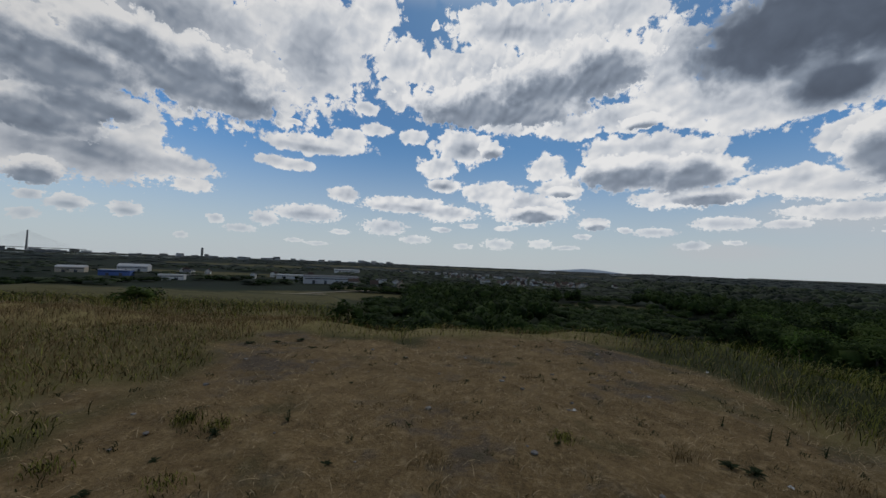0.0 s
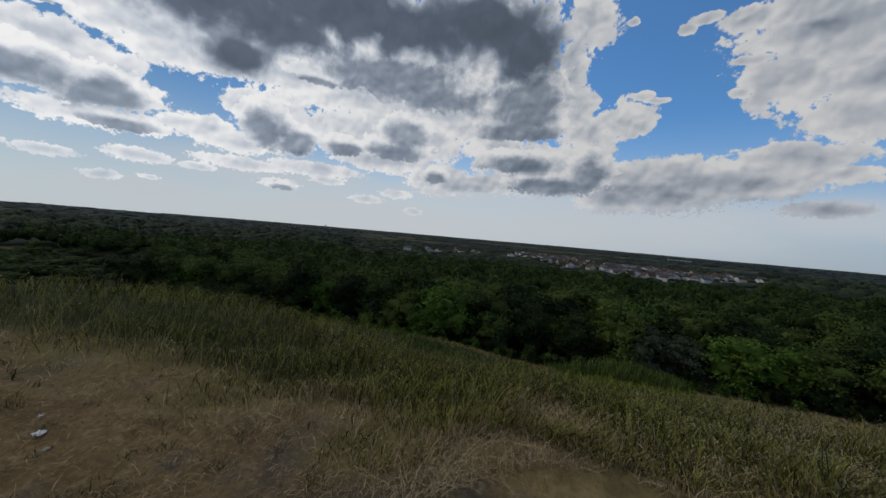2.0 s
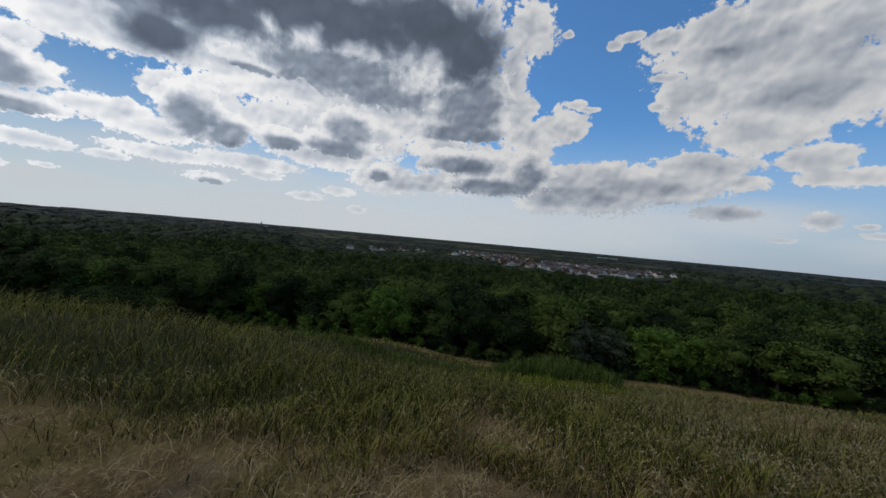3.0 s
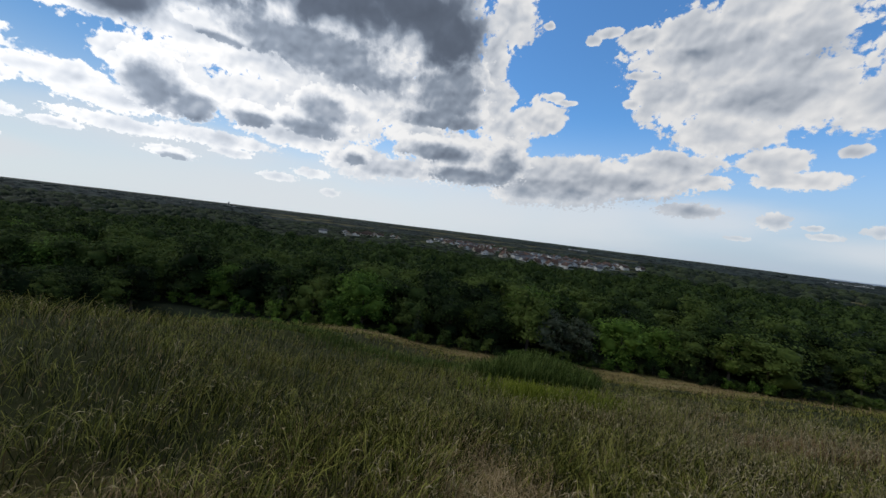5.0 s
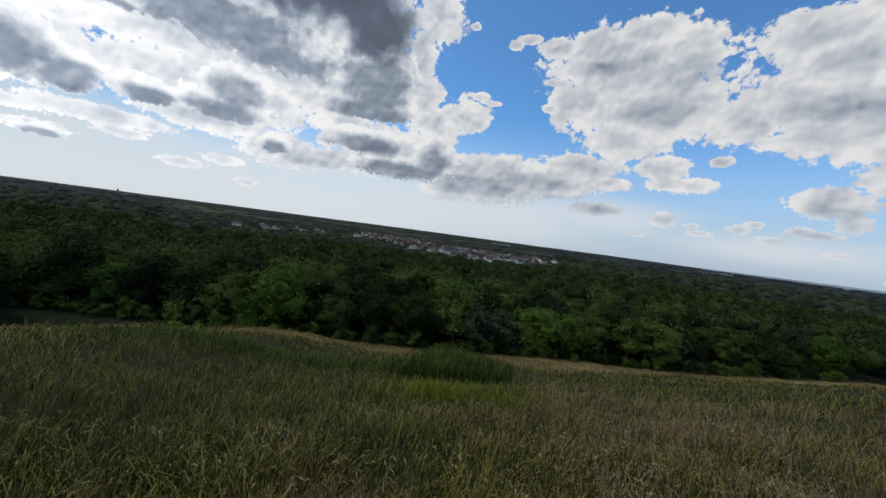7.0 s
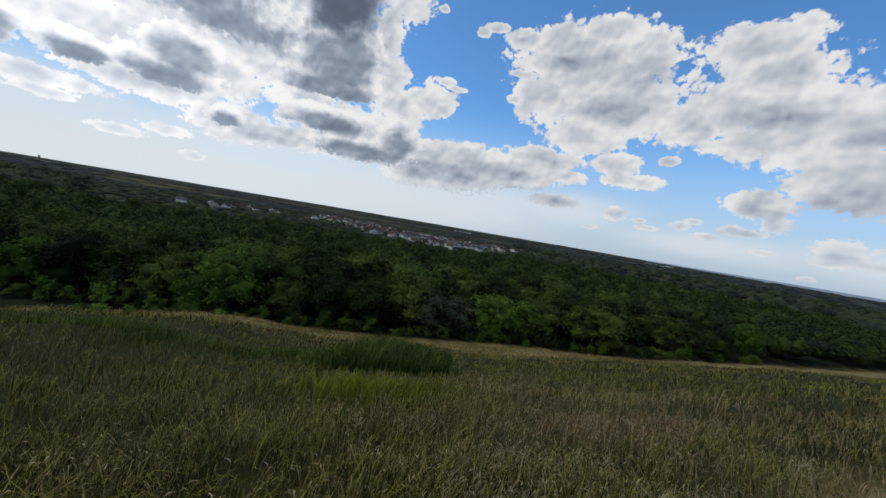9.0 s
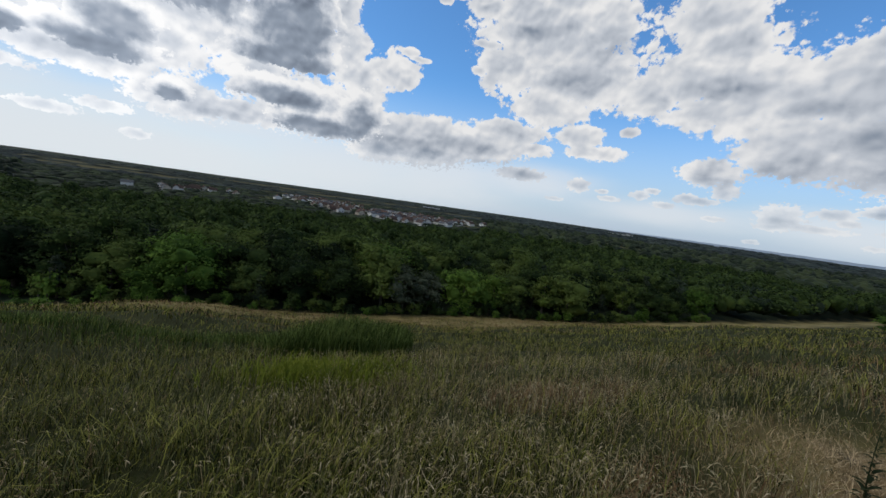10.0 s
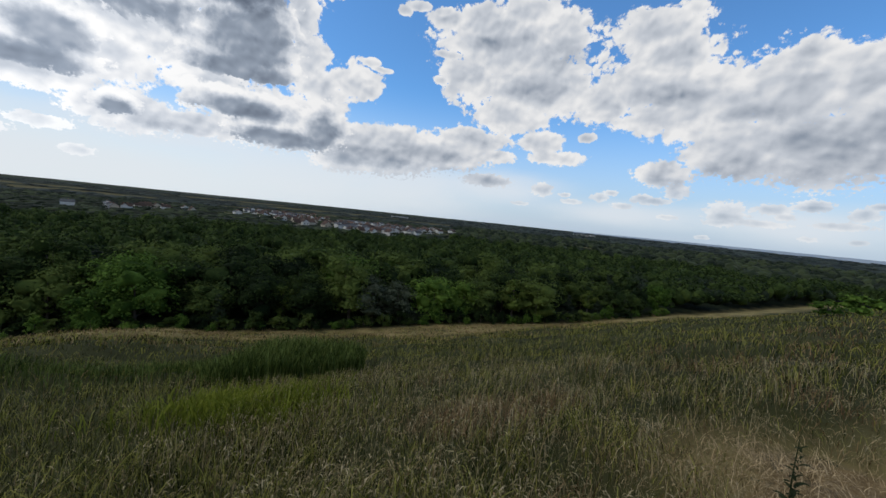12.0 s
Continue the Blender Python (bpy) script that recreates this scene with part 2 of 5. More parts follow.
# small clouds near the horizon break up finer
edge_low = mth(t_, "ADD", mth(t_, "MULTIPLY", billows(here, 1.7, 2.0), 0.55), mth(t_, "MULTIPLY", mth(t_, "SUBTRACT", fbm(t_, vec(t_, "MULTIPLY", here, (1.0, 1.5, 1.0)), 1.5, 7, 0.62), 0.5), 1.8))
edge = mth(t_, "ADD", edge, mth(t_, "MULTIPLY", mth(t_, "SUBTRACT", edge_low, edge), mth(t_, "MULTIPLY", low, 0.8)))
edge = mth(t_, "SUBTRACT", edge, 0.17)
# the same heads seen nearer to the sun tell the lit side
sunward = vec(t_, "ADD", warped, (-0.35, 0.6, 0.0))
lit_side = mth(t_, "SUBTRACT", billows(sunward, 0.34, 1.0, "SMOOTH_F1"), billows(warped, 0.34, 1.0, "SMOOTH_F1"))
lit_side = mth(t_, "ADD", lit_side, mth(t_, "MULTIPLY", mth(t_, "SUBTRACT", billows(vec(t_, "ADD", warped, (-0.2, 0.3, 0.0)), 0.8, 0.0, "SMOOTH_F1"), billows(warped, 0.8, 0.0, "SMOOTH_F1")), 0.45))
slow = mth(t_, "SUBTRACT", fbm(t_, here, 0.16, 4, 0.5), 0.5)
mid = mth(t_, "SUBTRACT", fbm(t_, warped, 0.30, 3, 0.45), 0.5)

rim_w = mth(t_, "ADD", cloud_field(t_, warped, W, 0.10), edge)
rim_g = mth(t_, "ADD", cloud_field(t_, warped, G, 0.10), mth(t_, "MULTIPLY", edge, 0.85))
lift = t_.nodes.new("ShaderNodeCombineXYZ")
t_.links.new(mth(t_, "ADD", mth(t_, "MULTIPLY", mth(t_, "MAXIMUM", elev, 0.0), 0.045), 0.25), lift.inputs[1])
t_.links.new(mth(t_, "MULTIPLY", elev, -0.015), lift.inputs[0])
deep_g = mth(t_, "ADD", cloud_field(t_, vec(t_, "ADD", warped, lift.outputs[0]), G, 0.25), mth(t_, "ADD", mth(t_, "MULTIPLY", edge, 0.34), mth(t_, "MULTIPLY", mid, 1.3)))
deep_d = mth(t_, "ADD", cloud_field(t_, warped, D, 0.45), mth(t_, "ADD", mth(t_, "MULTIPLY", mid, 1.5), mth(t_, "MULTIPLY", edge, 0.12)))
soft_l = mth(t_, "ADD", cloud_field(t_, warped, L, 0.45), mid)
soft_v = mth(t_, "ADD", cloud_field(t_, warped, V, 0.45), mth(t_, "MULTIPLY", fbm(t_, vec(t_, "MULTIPLY", here, (0.4, 1.3, 1.0)), 0.3, 6, 0.55), 0.6))

cover_w = step(t_, rim_w, 1.12, 0.88)
cover_g = step(t_, rim_g, 1.12, 0.94)
cover_d = step(t_, deep_d, 1.05, 0.75)
cover = mth(t_, "MAXIMUM", mth(t_, "MAXIMUM", cover_w, cover_g), cover_d)
# cloud beyond what is drawn above: broken cloud overhead and behind
big = mth(t_, "ADD", slow, 0.5)
high = mth(t_, "MULTIPLY", step(t_, elev, 35.0, 43.0), step(t_, big, 0.30, 0.42))
side = mth(t_, "MULTIPLY", step(t_, mth(t_, "ABSOLUTE", mth(t_, "SUBTRACT", azim, 60.0)), 122.0, 132.0), step(t_, big, 0.46, 0.56))
cover = mth(t_, "MAXIMUM", cover, mth(t_, "MAXIMUM", high, side))

grey_w = mth(t_, "ADD", mth(t_, "MULTIPLY", step(t_, soft_l, 1.35, 0.35), 0.19), mth(t_, "MULTIPLY", slow, 0.35))
grey_w = mth(t_, "ADD", grey_w, mth(t_, "MULTIPLY", step(t_, mth(t_, "SUBTRACT", rim_w, mth(t_, "MULTIPLY", edge, 0.6)), 1.0, 0.1), 0.16))
grey_w = mth(t_, "SUBTRACT", grey_w, mth(t_, "MULTIPLY", lit_side, 0.20))
grey_w = mth(t_, "ADD", grey_w, mth(t_, "ADD", 0.05, mth(t_, "MULTIPLY", mid, 0.42)))
grey_g = mth(t_, "ADD", mth(t_, "MULTIPLY", step(t_, deep_g, 1.20, 0.40), 0.51), mth(t_, "MULTIPLY", slow, 0.30))
grey_g = mth(t_, "SUBTRACT", mth(t_, "ADD", grey_g, mth(t_, "MULTIPLY", mid, 0.30)), mth(t_, "MULTIPLY", lit_side, 0.20))
grey = mth(t_, "ADD", grey_w, mth(t_, "MULTIPLY", mth(t_, "SUBTRACT", grey_g, grey_w), cover_g))
dark = step(t_, deep_d, 1.35, 0.45)
grey = mth(t_, "MAXIMUM", grey, 0.0)
grey = mth(t_, "ADD", grey, mth(t_, "MULTIPLY", mth(t_, "SUBTRACT", mth(t_, "ADD", 0.86, mth(t_, "MULTIPLY", mid, 0.30)), grey), mth(t_, "MULTIPLY", dark, 0.9)))
grey = mth(t_, "MAXIMUM", grey, mth(t_, "MULTIPLY", high, 0.62), clamp=True)
tones = t_.nodes.new("ShaderNodeValToRGB")
t_.links.new(grey, tones.inputs[0])
el_ = tones.color_ramp.elements
for k in range(3):
    el_.new(0.5)
for k, (at_, c_) in enumerate(((0.0, (0.92, 0.92, 0.925)), (0.22, (0.61, 0.65, 0.715)), (0.48, (0.285, 0.335, 0.415)), (0.72, (0.130, 0.160, 0.215)), (1.0, (0.054, 0.067, 0.094)))):
    el_[k].position, el_[k].color = at_, (*c_, 1)
# vapour glows more towards the sun
from_sun = mth(t_, "ABSOLUTE", mth(t_, "SUBTRACT", azim, SUN_AZ))
white = scaled(tones.outputs[0], mth(t_, "SUBTRACT", 1.30, mth(t_, "MULTIPLY", step(t_, from_sun, 15.0, 100.0), 0.44)))
sky = t_.nodes.new("ShaderNodeTexSky")
sky.sky_type, sky.sun_disc = "NISHITA", False
sky.sun_elevation, sky.sun_rotation = radians(SUN_EL), radians(SUN_AZ)
sky.air_density, sky.dust_density, sky.ozone_density = 1.0, 0.6, 2.0
blue = mixc(t_, 1.0, sky.outputs[0], (0.070, 0.116, 0.150), "MULTIPLY")
blue = scaled(blue, mth(t_, "ADD", 0.62, mth(t_, "MULTIPLY", step(t_, from_sun, 15.0, 85.0), 0.58)))
haze = step(t_, elev, 19.0, -1.0)
blue = mixc(t_, mth(t_, "MULTIPLY", haze, 0.9), blue, mixc(t_, step(t_, from_sun, 60.0, 130.0), (0.74, 0.80, 0.85), (0.47, 0.55, 0.67)))
blue = mixc(t_, mth(t_, "MULTIPLY", step(t_, soft_v, 1.55, 0.45), 0.72), blue, (0.72, 0.755, 0.80))
lit = mixc(t_, mth(t_, "MULTIPLY", cover, mth(t_, "ADD", 0.55, mth(t_, "MULTIPLY", step(t_, elev, 1.0, 9.0), 0.45))), blue, white)
back = t_.nodes.new("ShaderNodeBackground")
t_.links.new(lit, back.inputs[0])
back.inputs[1].default_value = 1.0
t_.links.new(back.outputs[0], t_.nodes.new("ShaderNodeOutputWorld").inputs[0])

lamp = bpy.data.lights.new("sun", "SUN")
lamp.energy, lamp.angle, lamp.color = 1.15, radians(10), (1.0, 0.95, 0.88)
sun = new("sun", lamp)
_a, _e = radians(SUN_AZ), radians(SUN_EL)
sun.matrix_world = look((60 * math.sin(_a) * math.cos(_e), 60 * math.cos(_a) * math.cos(_e), 60 * math.sin(_e)), (0, 0, 0))

# ---- materials ----
def material(name, stops, scale=4.0, rough=0.9, bump=0.0, island=0.0, random_ob=0.0, fine=40.0, trans=0.0, metal=0.0, spec=0.2):
    """A surface whose colour wanders over stops (from dark to light) with noise at two scales."""
    m = bpy.data.materials.new(name)
    m.use_nodes = True
    t = m.node_tree
    b = t.nodes["Principled BSDF"]
    pos = t.nodes.new("ShaderNodeTexCoord").outputs["Object"]
    v = mth(t, "ADD", mth(t, "MULTIPLY", fbm(t, pos, scale, 4), 0.7), mth(t, "MULTIPLY", fbm(t, pos, fine, 4), 0.3))
    if island:
        r = t.nodes.new("ShaderNodeNewGeometry").outputs["Random Per Island"]
        v = mth(t, "ADD", v, mth(t, "MULTIPLY", mth(t, "SUBTRACT", r, 0.5), island))
    if random_ob:
        r = t.nodes.new("ShaderNodeObjectInfo").outputs["Random"]
        v = mth(t, "ADD", v, mth(t, "MULTIPLY", mth(t, "SUBTRACT", r, 0.5), random_ob))
    ramp = t.nodes.new("ShaderNodeValToRGB")
    t.links.new(v, ramp.inputs[0])
    e = ramp.color_ramp.elements
    while len(e) < len(stops):
        e.new(0.5)
    if trans or "wood" in name or "pine" in name:
        stops = [tuple(0.86 * k for k in c) for c in stops]
    for i, c in enumerate(stops):
        e[i].position = 0.25 + 0.5 * i / max(1, len(stops) - 1)
        e[i].color = (*c, 1)
    t.links.new(ramp.outputs[0], b.inputs["Base Color"])
    b.inputs["Roughness"].default_value, b.inputs["Metallic"].default_value = rough, metal
    b.inputs["Specular IOR Level"].default_value = 0.04 if trans else spec
    if trans:
        b.inputs["Transmission Weight"].default_value = 0.0
        mixs, tr = t.nodes.new("ShaderNodeMixShader"), t.nodes.new("ShaderNodeBsdfTranslucent")
        t.links.new(ramp.outputs[0], tr.inputs[0])
        mixs.inputs[0].default_value = trans
        t.links.new(b.outputs[0], mixs.inputs[1])
        t.links.new(tr.outputs[0], mixs.inputs[2])
        t.links.new(mixs.outputs[0], t.nodes["Material Output"].inputs[0])
    if bump:
        n = t.nodes.new("ShaderNodeBump")
        n.inputs["Strength"].default_value = bump
        t.links.new(fbm(t, pos, fine, 6), n.inputs["Height"])
        t.links.new(n.outputs[0], b.inputs["Normal"])
    return m


M_LEAF = material("broadleaf_foliage", [(0.011, 0.021, 0.008), (0.040, 0.066, 0.018), (0.094, 0.132, 0.032)], 0.2, 0.75, island=0.30, random_ob=0.75, fine=3, trans=0.12)
M_LIME = material("bright_foliage", [(0.030, 0.064, 0.012), (0.085, 0.155, 0.026), (0.16, 0.25, 0.045)], 0.35, 0.75, island=0.3, random_ob=0.3, fine=3, trans=0.12)
M_SILVER = material("silvery_foliage", [(0.030, 0.042, 0.024), (0.070, 0.088, 0.055), (0.125, 0.15, 0.10)], 0.35, 0.75, island=0.5, fine=3, trans=0.08)
M_YELLOW = material("yellow_green_foliage", [(0.05, 0.085, 0.014), (0.085, 0.125, 0.025), (0.14, 0.17, 0.045)], 0.35, 0.75, island=0.4, fine=3, trans=0.1)
M_PINE = material("pine_needles", [(0.010, 0.020, 0.010), (0.020, 0.034, 0.016), (0.032, 0.046, 0.022)], 0.4, 0.8, island=0.4, random_ob=0.3, fine=3)
M_BARK = material("grey_brown_bark", [(0.05, 0.042, 0.034), (0.11, 0.095, 0.08)], 6, 0.95, 0.4)
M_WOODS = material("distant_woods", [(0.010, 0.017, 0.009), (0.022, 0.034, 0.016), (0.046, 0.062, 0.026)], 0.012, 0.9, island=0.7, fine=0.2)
# the bluish grey here is distance haze, mixed into the crowns' colour
M_FAR_HAZED = material("far_hazed_woods", [(0.014, 0.022, 0.020), (0.026, 0.038, 0.035), (0.046, 0.060, 0.050)], 0.004, 0.9, island=0.6, fine=0.05)
M_GREEN = material("green_grass", [(0.014, 0.021, 0.004), (0.086, 0.098, 0.016), (0.31, 0.30, 0.070)], 0.35, 0.7, island=0.9, fine=2, trans=0.06)
M_SEDGE = material("blue_green_grass", [(0.013, 0.019, 0.006), (0.064, 0.076, 0.024), (0.24, 0.235, 0.10)], 0.35, 0.65, island=0.9, fine=2, trans=0.06)
M_DRY = material("dry_grass", [(0.10, 0.068, 0.03), (0.26, 0.185, 0.09), (0.48, 0.36, 0.19)], 0.5, 0.8, island=0.55, fine=2, trans=0.2)
M_STALK = material("tan_stalks", [(0.12, 0.10, 0.045), (0.30, 0.25, 0.13), (0.56, 0.47, 0.30)], 0.5, 0.8, island=0.5, fine=2, trans=0.2)
M_STRAW = material("bleached_straw", [(0.14, 0.10, 0.045), (0.30, 0.22, 0.115), (0.52, 0.40, 0.23)], 0.8, 0.8, island=0.7, fine=4)
M_RUST = material("rusty_dry_grass", [(0.08, 0.045, 0.022), (0.19, 0.115, 0.06), (0.36, 0.24, 0.13)], 0.5, 0.8, island=0.5, fine=2, trans=0.2)
M_LIMEWEED = material("lime_green_weeds", [(0.08, 0.11, 0.014), (0.18, 0.215, 0.024), (0.30, 0.34, 0.055)], 0.6, 0.7, island=0.4, fine=2, trans=0.3)
M_REED = material("reed_leaves", [(0.025, 0.045, 0.010), (0.085, 0.13, 0.028), (0.20, 0.26, 0.075)], 0.4, 0.6, island=0.5, fine=2, trans=0.3)
M_WEED = material("dusty_green_weed", [(0.025, 0.036, 0.016), (0.055, 0.07, 0.032)], 5, 0.8, island=0.4, trans=0.2)
M_PAPER = material("white_paper", [(0.62, 0.62, 0.60), (0.8, 0.8, 0.78)], 20, 0.8)
M_STONE = material("grey_stone", [(0.12, 0.11, 0.10), (0.3, 0.28, 0.25)], 14, 0.95, 0.3, random_ob=0.4)
M_WHITE = material("white_render", [(0.52, 0.51, 0.48), (0.70, 0.69, 0.66)], 0.3, 0.9, fine=3, random_ob=0.5)
M_CREAM = material("cream_render", [(0.36, 0.31, 0.24), (0.50, 0.45, 0.36)], 0.3, 0.9, fine=3, random_ob=0.5)
M_BRICK = material("reddish_render", [(0.22, 0.11, 0.07), (0.34, 0.19, 0.13)], 0.3, 0.9, fine=3, random_ob=0.4)
M_TILE = material("brown_roof_tiles", [(0.040, 0.028, 0.024), (0.085, 0.055, 0.044)], 0.4, 0.8, fine=4, random_ob=0.8)
M_SLATE = material("grey_roofing", [(0.045, 0.05, 0.056), (0.10, 0.105, 0.115)], 0.2, 0.7, fine=3, random_ob=0.6)
M_METAL = material("pale_metal_sheet", [(0.42, 0.42, 0.42), (0.58, 0.58, 0.58)], 0.1, 0.6, fine=2)
M_BLUE = material("blue_metal_sheet", [(0.06, 0.10, 0.28), (0.10, 0.17, 0.40)], 0.1, 0.6, fine=2)
M_PANE = material("dark_window_glass", [(0.02, 0.025, 0.03), (0.04, 0.05, 0.06)], 1, 0.15, spec=0.6)
M_CONCRETE = material("grey_concrete", [(0.22, 0.22, 0.22), (0.32, 0.32, 0.31)], 0.05, 0.9, fine=0.6)
# aerial haze is painted into this base colour: pale blue, nearly sky
M_HAZED_HILL = material("far_hazed_hill", [(0.28, 0.34, 0.41), (0.33, 0.39, 0.46)], 0.004, 1.0, fine=0.03)
M_TRACK = material("pale_track", [(0.24, 0.20, 0.15), (0.36, 0.31, 0.24)], 0.2, 1.0, fine=4)
M_WATER = material("river_water", [(0.03, 0.045, 0.05), (0.04, 0.055, 0.06)], 0.05, 0.08, spec=0.5)

rng = np.random.default_rng(7)


# ---- the lie of the land ----
def smooth(v, a, b):
    u = np.clip((v - a) / (b - a), 0, 1)
    return u * u * (3 - 2 * u)


_waves = [(rng.uniform(0, 6.283), rng.uniform(0, 6.283), rng.uniform(0, 6.283)) for _ in range(24)]


def wavy(x, y, size):
    """Soft unevenness, about -1 to 1, with bumps of that size."""
    v = 0
    for i, (a, p, q) in enumerate(_waves[:12]):
        k = 6.283 / size * (0.6 + 0.12 * i)
        v = v + np.sin(k * (x * math.cos(a) + y * math.sin(a)) + p + 0.8 * np.sin(0.6 * k * (y * math.cos(a) - x * math.sin(a)) + q))
    return v / 4.2


PLAIN = -31.5


def east_fall(d, north):
    """How far the east slope has fallen d metres out; gentler towards the north."""
    at = [0, 1, 2, 3, 4, 6, 8, 12, 16, 26, 54, 76, 92, 98, 104, 120]
    steep = np.interp(d, at, [0, .08, .26, .55, .92, 1.6, 2.3, 3.75, 5.25, 9.0, 18.9, 25.9, 30.6, 31.4, 31.5, 31.5])
    mild = np.interp(d, at, [0, .08, .26, .55, .92, 1.58, 2.25, 3.55, 4.85, 8.0, 16.2, 23.2, 29.0, 30.8, 31.5, 31.5])
    return steep + (mild - steep) * north


def west_fall(d):
    return np.interp(d, [0, 2, 6, 20, 60, 120, 180, 260, 330], [0, .15, .9, 2.4, 7.0, 12.5, 17.5, 28.0, 31.5])


def ground_z(x, y):
    x, y = np.asarray(x, float), np.asarray(y, float)
    de, dn = np.maximum(x - 3.6 - 2.1 * smooth(y, 0.5, 5.5), 0), np.maximum(y - 8.3, 0)
    far_ = np.maximum(dn - 22, 0)
    west = smooth(x, -1.0 - 0.2 * far_, -10.0 - 0.3 * far_)
    d = np.hypot(de, dn) * (1 - 0.07 * smooth(y, 15, 60)) * (1 + 0.07 * smooth(y, -55, -100))
    fall = (1 - west) * east_fall(d, smooth(y, -30, 14)) + west * west_fall(dn)
    fall = np.maximum(fall, west_fall(np.maximum(-42 - y, 0)))
    fall = np.maximum(fall, west_fall(np.maximum(-30 - x, 0)))
    rough = smooth(np.hypot(x - 1, y), 4, 14) * (1 - smooth(fall, 28.5, 31.3))
    z = -fall + 0.14 * rough * wavy(x, y, 6.0) + 0.35 * rough * smooth(fall, 1.5, 8) * wavy(y, x, 24.0)
    z = z + 0.025 * wavy(x + 9, y, 1.7) * (1 - smooth(fall, 28.5, 31.3))
    return np.maximum(z, PLAIN - 0.3) + 0.0


def bare(x, y):
    """1 on the trodden, sparsely grown hilltop, 0 in the grass."""
    edge = 0.55 * wavy(x, y, 2.6)
    right = 4.0 + 1.5 * np.exp(-((y + 7.6) / 1.3) ** 2) - 0.3 * smooth(y, -2, -5) + 0.3 * smooth(y, -9, -12) - 0.9 * smooth(y, 5.4, 8.5)
    left = -3.8 - 1.2 * smooth(y, 3.0, 0.5)
    v = np.minimum(np.minimum(right - x, x - left), 8.2 - y + 0.08 * x) + edge
    return smooth(v, -0.35, 0.45)


def flattened(x, y):
    """Where the grass is trodden down to straw."""
    return np.maximum(np.exp(-(((x - 5.2) / 0.55) ** 2 + ((y + 1.4) / 0.45) ** 2)), np.exp(-(((x - 5.0) / 0.75) ** 2 + ((y + 7.7) / 0.95) ** 2)))


def dry(x, y):
    """How straw-coloured the grass is: the hilltop's rim and the hayfields."""
    rim = smooth(x, 5.2, 4.0) * smooth(y, 8, 3) * (x > 2)
    strip = smooth(x, 46, 62) * smooth(x, 114, 100)
    path = flattened(x, y)
    hay = smooth(y, 34, 44) * smooth(y, 178, 165) * smooth(x, -8 - 0.15 * (y - 34), -22 - 0.2 * (y - 34))
    north = smooth(y, 7.5, 8.5) * smooth(y, 13, 10) * smooth(x, 6, 3) * 0.7
    return np.clip(0.8 * rim + strip * (0.72 + 0.5 * wavy(x, y, 14) + 0.2 * wavy(x, y, 4)) + 0.9 * path + 0.26 * hay + north + 0.55 * smooth(x, -2.5, -4.5) * smooth(y, 34, 20), 0, 1)


# clearings and fields on the plain: centre, half sizes
FIELDS = [(150, 320, 46, 30), (168, 245, 30, 16), (432, 130, 13, 42), (-95, 330, 90, 40), (610, -1500, 260, 60), (820, 30, 60, 30), (700, -330, 120, 30), (-420, 620, 200, 60), (640, -420, 150, 26), (-60, 420, 70, 30), (115, -760, 80, 60), (-2100, 2150, 330, 260), (1250, -150, 120, 240), (1500, 500, 160, 300), (1350, -700, 140, 260), (1900, -350, 200, 420), (2100, 900, 220, 420), (1000, 1700, 380, 160), (-300, 1750, 420, 170), (1500, -1900, 260, 260), (2700, 100, 300, 500), (350, 2500, 600, 250), (560, -640, 90, 60), (-700, 1250, 300, 120)]


def open_land(x, y):
    v = np.zeros(np.shape(x))
    for cx, cy, a, b in FIELDS:
        v = np.maximum(v, smooth(np.hypot((x - cx) / a, (y - cy) / b) + 0.1 * wavy(x, y, 40), 1.08, 0.92))
    return v


def mesh_object(name, verts, faces, mat, parent=None):
    """One mesh from arrays: verts (n, 3), faces (m, 3) or (m, 4)."""
    me = bpy.data.meshes.new(name)
    verts, faces = np.asarray(verts, np.float32), np.asarray(faces, np.int32)
    k = faces.shape[1]
    me.vertices.add(len(verts))
    me.vertices.foreach_set("co", verts.ravel())
    me.loops.add(faces.size)
    me.loops.foreach_set("vertex_index", faces.ravel())
    me.polygons.add(len(faces))
    me.polygons.foreach_set("loop_start", np.arange(len(faces), dtype=np.int32) * k)
    me.update(calc_edges=True)
    me.validate()
    me.materials.append(mat)
    ob = new(name, me)
    if parent is not None:
        ob.parent = parent
    return ob


# The ground: one sheet of rings round the hilltop, fine near the path.
radii = np.concatenate([np.arange(0.12, 14, 0.12), np.geomspace(14, 140, 110), np.geomspace(144, 1000, 60), np.geomspace(1060, 4950, 24)])
SPOKES = 384
ang = np.arange(SPOKES) * 2 * math.pi / SPOKES
gx = np.concatenate([[2.0], (2.0 + radii[:, None] * np.cos(ang)).ravel()])
gy = np.concatenate([[-1.0], (-1.0 + radii[:, None] * np.sin(ang)).ravel()])
gz = ground_z(gx, gy) + np.where(np.hypot(gx, gy) < 14, 0.018 * rng.standard_normal(len(gx)) * 0.5, 0)
ring = np.arange(SPOKES)
quads = np.concatenate([np.stack([1 + i * SPOKES + ring, 1 + (i + 1) * SPOKES + ring, 1 + (i + 1) * SPOKES + (ring + 1) % SPOKES, 1 + i * SPOKES + (ring + 1) % SPOKES], 1) for i in range(len(radii) - 1)])
fan = np.stack([np.zeros(SPOKES, int), 1 + ring, 1 + (ring + 1) % SPOKES, 1 + (ring + 1) % SPOKES], 1)

m_ground = bpy.data.materials.new("hill_ground")
m_ground.use_nodes = True
t = m_ground.node_tree
b = t.nodes["Principled BSDF"]
pos = t.nodes.new("ShaderNodeTexCoord").outputs["Object"]


